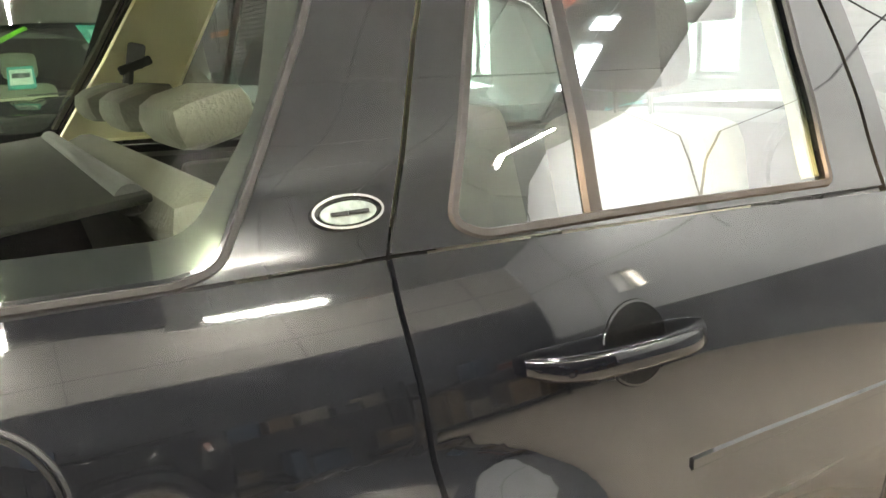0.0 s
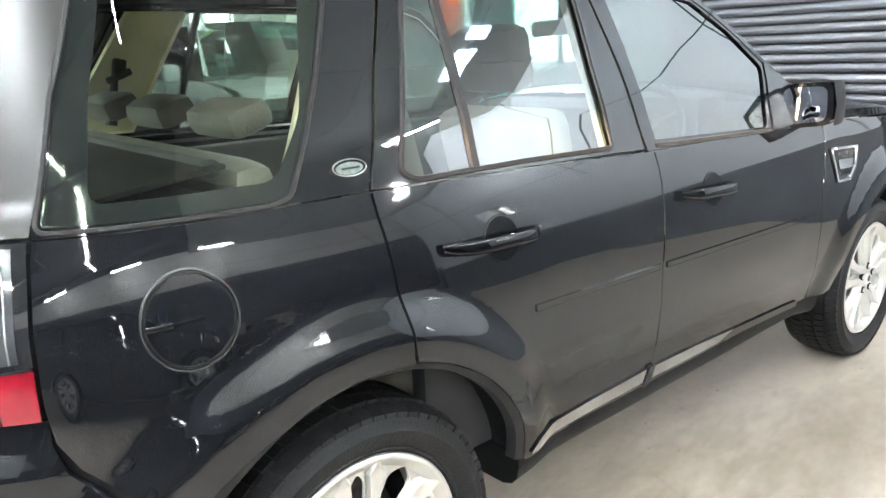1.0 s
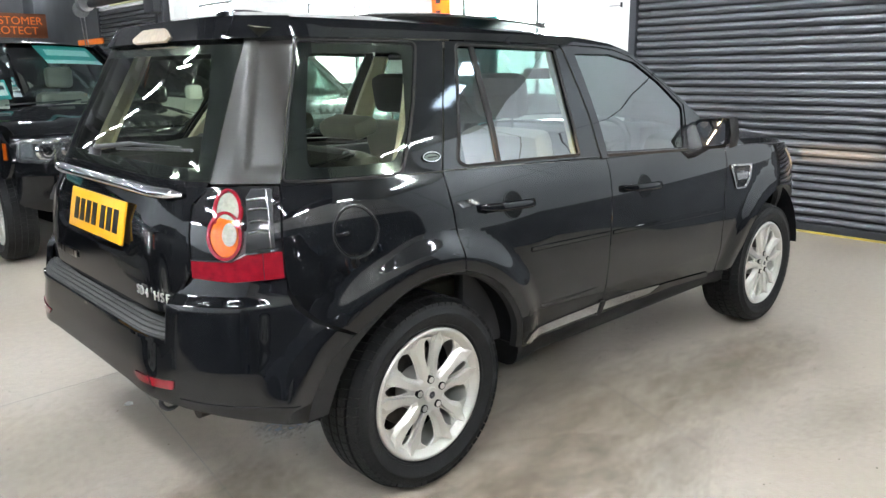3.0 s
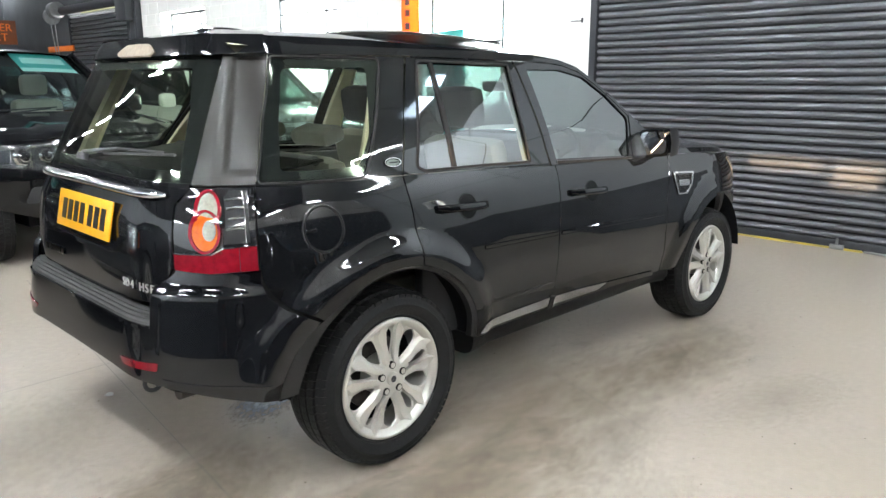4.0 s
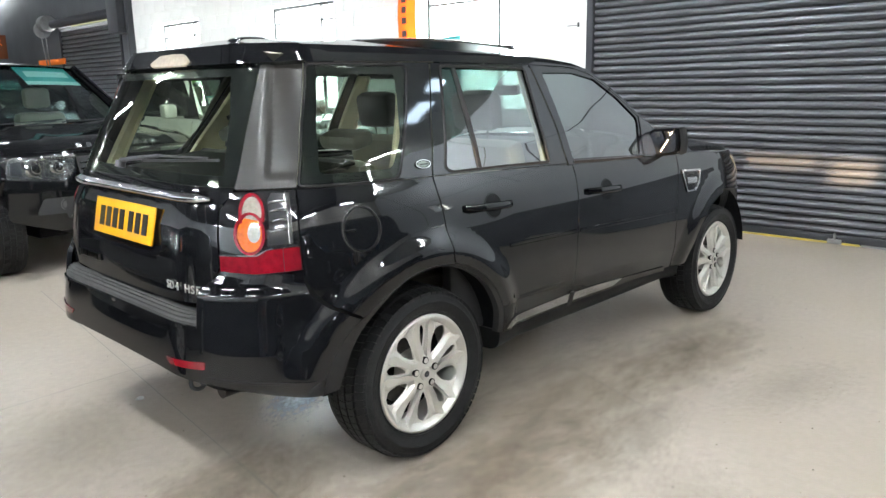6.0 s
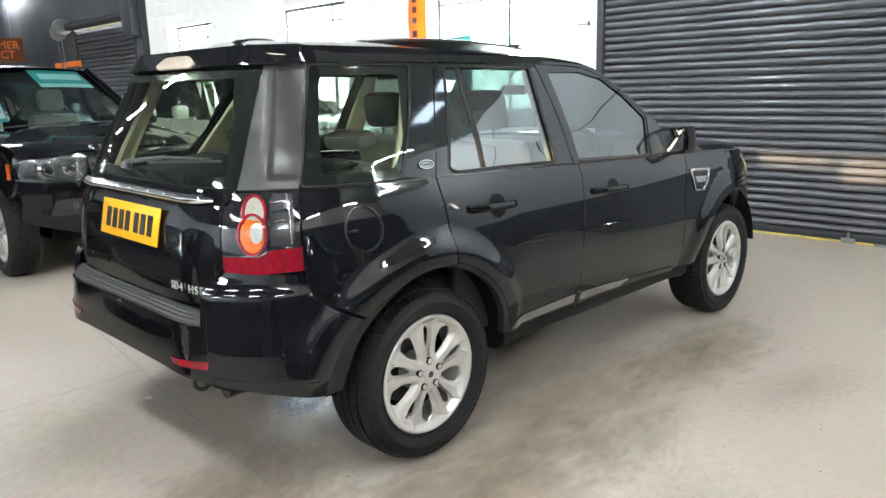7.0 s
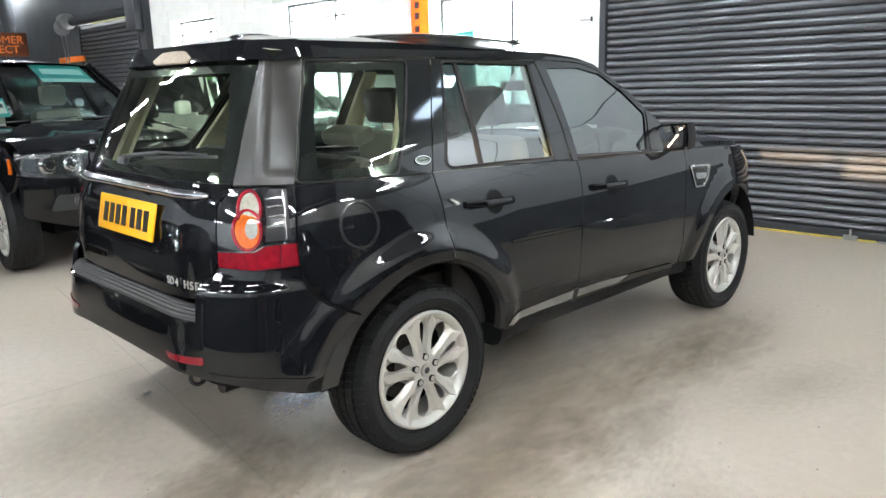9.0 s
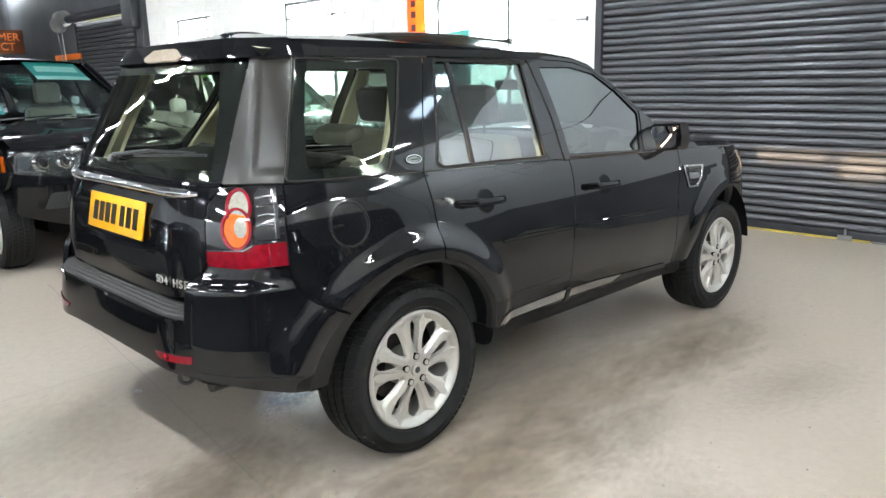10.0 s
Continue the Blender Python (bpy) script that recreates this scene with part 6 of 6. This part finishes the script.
# signs and boards
sg = thing("hanging_sign", "black hanging sign with orange writing", "sign", at=Matrix.Translation((3.70, 19.0, 2.70)))
part("board", boxed((-0.75, -0.03, -0.30), (0.85, 0.03, 0.30), 0.008), SIGN_BROWN, sg)
part("upper_band", boxed((-0.68, -0.036, 0.0), (0.78, -0.031, 0.24)), SIGN_BROWN, sg, smooth=False)
lettering("upper_words", "CUSTOMER", 0.27, ORANGE, sg, pose(0.05, -0.037, 0.11, 90), "orange letters")
lettering("lower_words", "PROTECT", 0.27, ORANGE, sg, pose(0.05, -0.037, -0.13, 90), "orange letters")
for x in (-0.5, 0.6):
    part("hanging_wire", rod(bmesh.new(), (x, 0, 0.28), (x, 0, Z_TOP - 2.72), 0.005, n=6), GALV, sg)
ob = thing("orange_board", "long low orange board fixed on the dark wall", "sign", at=Matrix.Translation((WX - 0.03, 18.2, 2.30)))
part("board", boxed((-0.02, -0.9, -0.07), (0.03, 0.9, 0.07), 0.005), ORANGE, ob)

fb = thing("orange_banner", "upright orange fabric banner with unreadable dark writing", "banner", at=Matrix.Translation((WX - 0.14, 4.66, 0.0)))
bm = bmesh.new()
rings = []
for k in range(30):
    z = 0.25 + 3.3 * k / 29
    rings.append([(0.012 * math.sin(k * 0.9) - 0.02 * (1 - (v / 0.17) ** 2), v + 0.006 * math.sin(k * 0.5), z) for v in np.linspace(-0.17, 0.17, 8)])
loft(bm, rings, closed=False)
bmesh.ops.solidify(bm, geom=bm.faces[:], thickness=0.003)
part("fabric", bm, ORANGE, fb)
part("pole", rod(bmesh.new(), (0.03, -0.19, 0.0), (0.03, -0.19, 3.6), 0.012), GALV, fb)
part("base", boxed((-0.2, -0.4, 0.0), (0.13, 0.1, 0.03), 0.008), STEEL_DARK, fb)
for z in (2.02, 2.16, 2.33, 2.47, 2.60, 2.78):
    part("dark_bar", boxed((-0.036, -0.02, z), (-0.030, 0.07, z + 0.085), 0.002, pose(0, 0, 0)), INK, fb, "dark bar in place of a letter")
tb = thing("teal_board", "teal board leaning on the wall under the window", "board", at=Matrix.Translation((WX - 0.12, 4.02, 0.0)))
bm = bmesh.new()
loft(bm, [[(x, -0.33, 0.0), (x, 0.33, 0.0), (x, 0.33, 2.10), (x, -0.33, 2.13)] for x in (-0.02, 0.02)])
part("sheet", bm, TEAL, tb, smooth=False)
cd = thing("conduit", "thin grey wall conduit with a small hook", "conduit", at=Matrix.Translation((WX - 0.012, 1.99, 0.0)))
part("pipe", rod(bmesh.new(), (0, 0, 0.0), (0, 0, 2.14), 0.007, n=8), MORTAR, cd)
part("bracket", boxed((-0.010, 0.0, 2.134), (0.010, 0.16, 2.146), 0.003), GALV, cd)
part("hook", rod(bmesh.new(), (-0.02, 0.0, 2.12), (-0.02, 0.0, 2.17), 0.012, n=8), STEEL_DARK, cd)

# unseen racks of goods added along the south wall, mirrored in the flank
for k, (x0, tall) in enumerate(((-6.5, 2), (-4.4, 3), (-2.3, 3), (-0.2, 3), (1.9, 2), (4.0, 2))):
    rk = thing("storage_rack", "unseen steel rack with mixed boxes, added for reflections along the wall", "rack", "storage racks", Matrix.Translation((x0, Y_SOUTH + 0.35, 0)))
    levels = [0.12 + 0.63 * j for j in range(tall)]
    for dx in (-0.95, 0.95):
        for dy in (-0.25, 0.25):
            part("upright", boxed((dx - 0.02, dy - 0.02, 0), (dx + 0.02, dy + 0.02, levels[-1] + 0.5)), STEEL_DARK, rk, smooth=False)
    for z in levels:
        part("shelf", boxed((-0.97, -0.28, z), (0.97, 0.28, z + 0.03)), STEEL_DARK, rk, smooth=False)
    part("back_sheet", boxed((-0.97, -0.29, 0.1), (0.97, -0.275, levels[-1] + 0.35)), STEEL_DARK, rk, smooth=False)
    rb = random.Random(k + 3)
    for z in levels:
        x = -0.9
        while x < 0.7:
            w, h = rb.uniform(0.12, 0.45), rb.uniform(0.10, 0.52)
            if rb.random() < 0.8:
                bx = thing("storage_box", "plain box on the shelf of the added rack", "box", "stored boxes", Matrix.Translation((x0 + x + w / 2, Y_SOUTH + 0.35, z + 0.03)))
                part("carton", boxed((-w / 2, -0.2, 0), (w / 2, 0.2, h), 0.008), rb.choice(BOXES), bx)
            x += w + rb.uniform(0.02, 0.12)

# marks on the floor

def floor_film(label, x, y, rx, ry, turn, material):
    """A thin film of dirt or painted light on the slab; its local radius is 1."""
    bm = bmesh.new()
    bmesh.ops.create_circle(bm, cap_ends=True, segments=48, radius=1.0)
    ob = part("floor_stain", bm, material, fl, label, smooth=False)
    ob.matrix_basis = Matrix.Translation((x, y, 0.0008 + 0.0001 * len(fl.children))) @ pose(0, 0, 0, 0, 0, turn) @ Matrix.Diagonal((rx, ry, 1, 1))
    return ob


# Brown stains and scuffs; those along the sill also paint the car's shade.
for x, y, rx, ry, turn, m in ((0.72, -0.98, 1.45, 0.58, 7, STAIN_SHADE), (0.0, -1.25, 0.9, 0.5, -10, STAIN_SHADE), (1.9, -1.15, 1.0, 0.4, 5, STAIN_SHADE), (-0.75, -0.65, 0.8, 0.5, 40, STAIN_SHADE), (-0.3, -1.15, 0.5, 0.3, 20, SCUFF), (0.75, -1.45, 0.6, 0.22, 15, SCUFF), (-1.1, 0.3, 0.8, 0.5, 60, SCUFF), (-0.7, -0.5, 0.5, 0.3, 20, SCUFF), (1.7, -1.75, 0.7, 0.3, -12, SCUFF), (0.3, -1.9, 0.6, 0.3, 30, SCUFF)):
    floor_film("soft brown mark in the concrete, stain and painted car shade", x, y, rx, ry, turn, m)
# Painted bluish sheen of daylight under the car.
floor_film("pale bluish sheen of window light, painted on the floor", 0.0, 0.02, 0.40, 0.20, 35, FLOOR_SHEEN)
for x0, y0, x1, y1 in ((-1.05, -4.5, -0.15, 3.2), (-4.5, 0.75, 5.2, 1.35), (1.20, -0.80, 0.96, -1.46)):
    a, b = Vector((x0, y0, 0)), Vector((x1, y1, 0))
    d = (b - a)
    part("slab_joint", boxed((0, -0.0025, -0.002), (d.length, 0.0025, 0.0006), 0, Matrix.Translation(a) @ pose(0, 0, 0, 0, 0, math.degrees(math.atan2(d.y, d.x)))), FLOOR_JOINT, fl, smooth=False)
rnd = random.Random(12)
verts, faces = [], []
for k in range(300):
    x, y = rnd.uniform(-1.6, 3.6), rnd.uniform(-2.6, 1.6)
    r = rnd.uniform(0.0015, 0.0042)
    i = len(verts)
    verts += [(x - r, y - r * 0.7, 0), (x + r, y - r, 0), (x + r * 0.6, y + r, 0), (x - r * 0.8, y + r * 0.7, 0), (x, y, r)]
    faces += [(i, i + 1, i + 4), (i + 1, i + 2, i + 4), (i + 2, i + 3, i + 4), (i + 3, i, i + 4)]
me = bpy.data.meshes.new("grit")
me.from_pydata(verts, [], faces)
gr = link_mesh("grit", me, GRIT)
tagged(gr, "fine pale grit scattered over the concrete floor", "grit", kind="stuff")
sc = thing("paper_scrap", "tiny crumpled white scrap lying on the floor", "litter", at=Matrix.Translation((-0.55, 0.58, 0.0)))
bm = bmesh.new()
bmesh.ops.create_icosphere(bm, subdivisions=2, radius=0.02)
for v in bm.verts:
    v.co *= rnd.uniform(0.7, 1.2)
    v.co.z = abs(v.co.z) * 0.5
part("crumple", bm, CARD, sc)

# painted blocks of the long wall, laid in courses
BL, BH = 0.44, 0.225
cache = {}


def block_mesh(l):
    key = round(l, 2)
    if key not in cache:
        bm = boxed((-0.007, 0.004, 0.004), (0.02, max(key - 0.004, 0.01), BH - 0.004))
        fr = [e for e in bm.edges if all(v.co.x < 0 for v in e.verts)]
        bmesh.ops.bevel(bm, geom=fr, offset=0.004, segments=1, affect="EDGES")
        me = bpy.data.meshes.new("block")
        bm.to_mesh(me)
        bm.free()
        me.materials.append(WHITEWALL)
        cache[key] = me
    return cache[key]


z, row = HEAD_Z - 6 * BH, 0
while z < HEAD_Z + 2 * BH:
    spans, y = [], edges[0]
    opens = WINDOWS[::-1] if z + BH > SILL_Z + 0.01 and z < HEAD_Z - 0.01 else ()
    for a, b in opens:
        spans.append((y, a))
        y = b
    spans.append((y, 13.25))
    for a, b in spans:
        p = a - (BL / 2 if row % 2 else 0)
        while p < b - 0.01:
            s0, s1 = max(p, a), min(p + BL, b)
            if s1 - s0 > 0.03:
                o = new("block", block_mesh(s1 - s0))
                o.parent = wall
                o.location = (WX, s0, z)
            p += BL
    z += BH
    row += 1
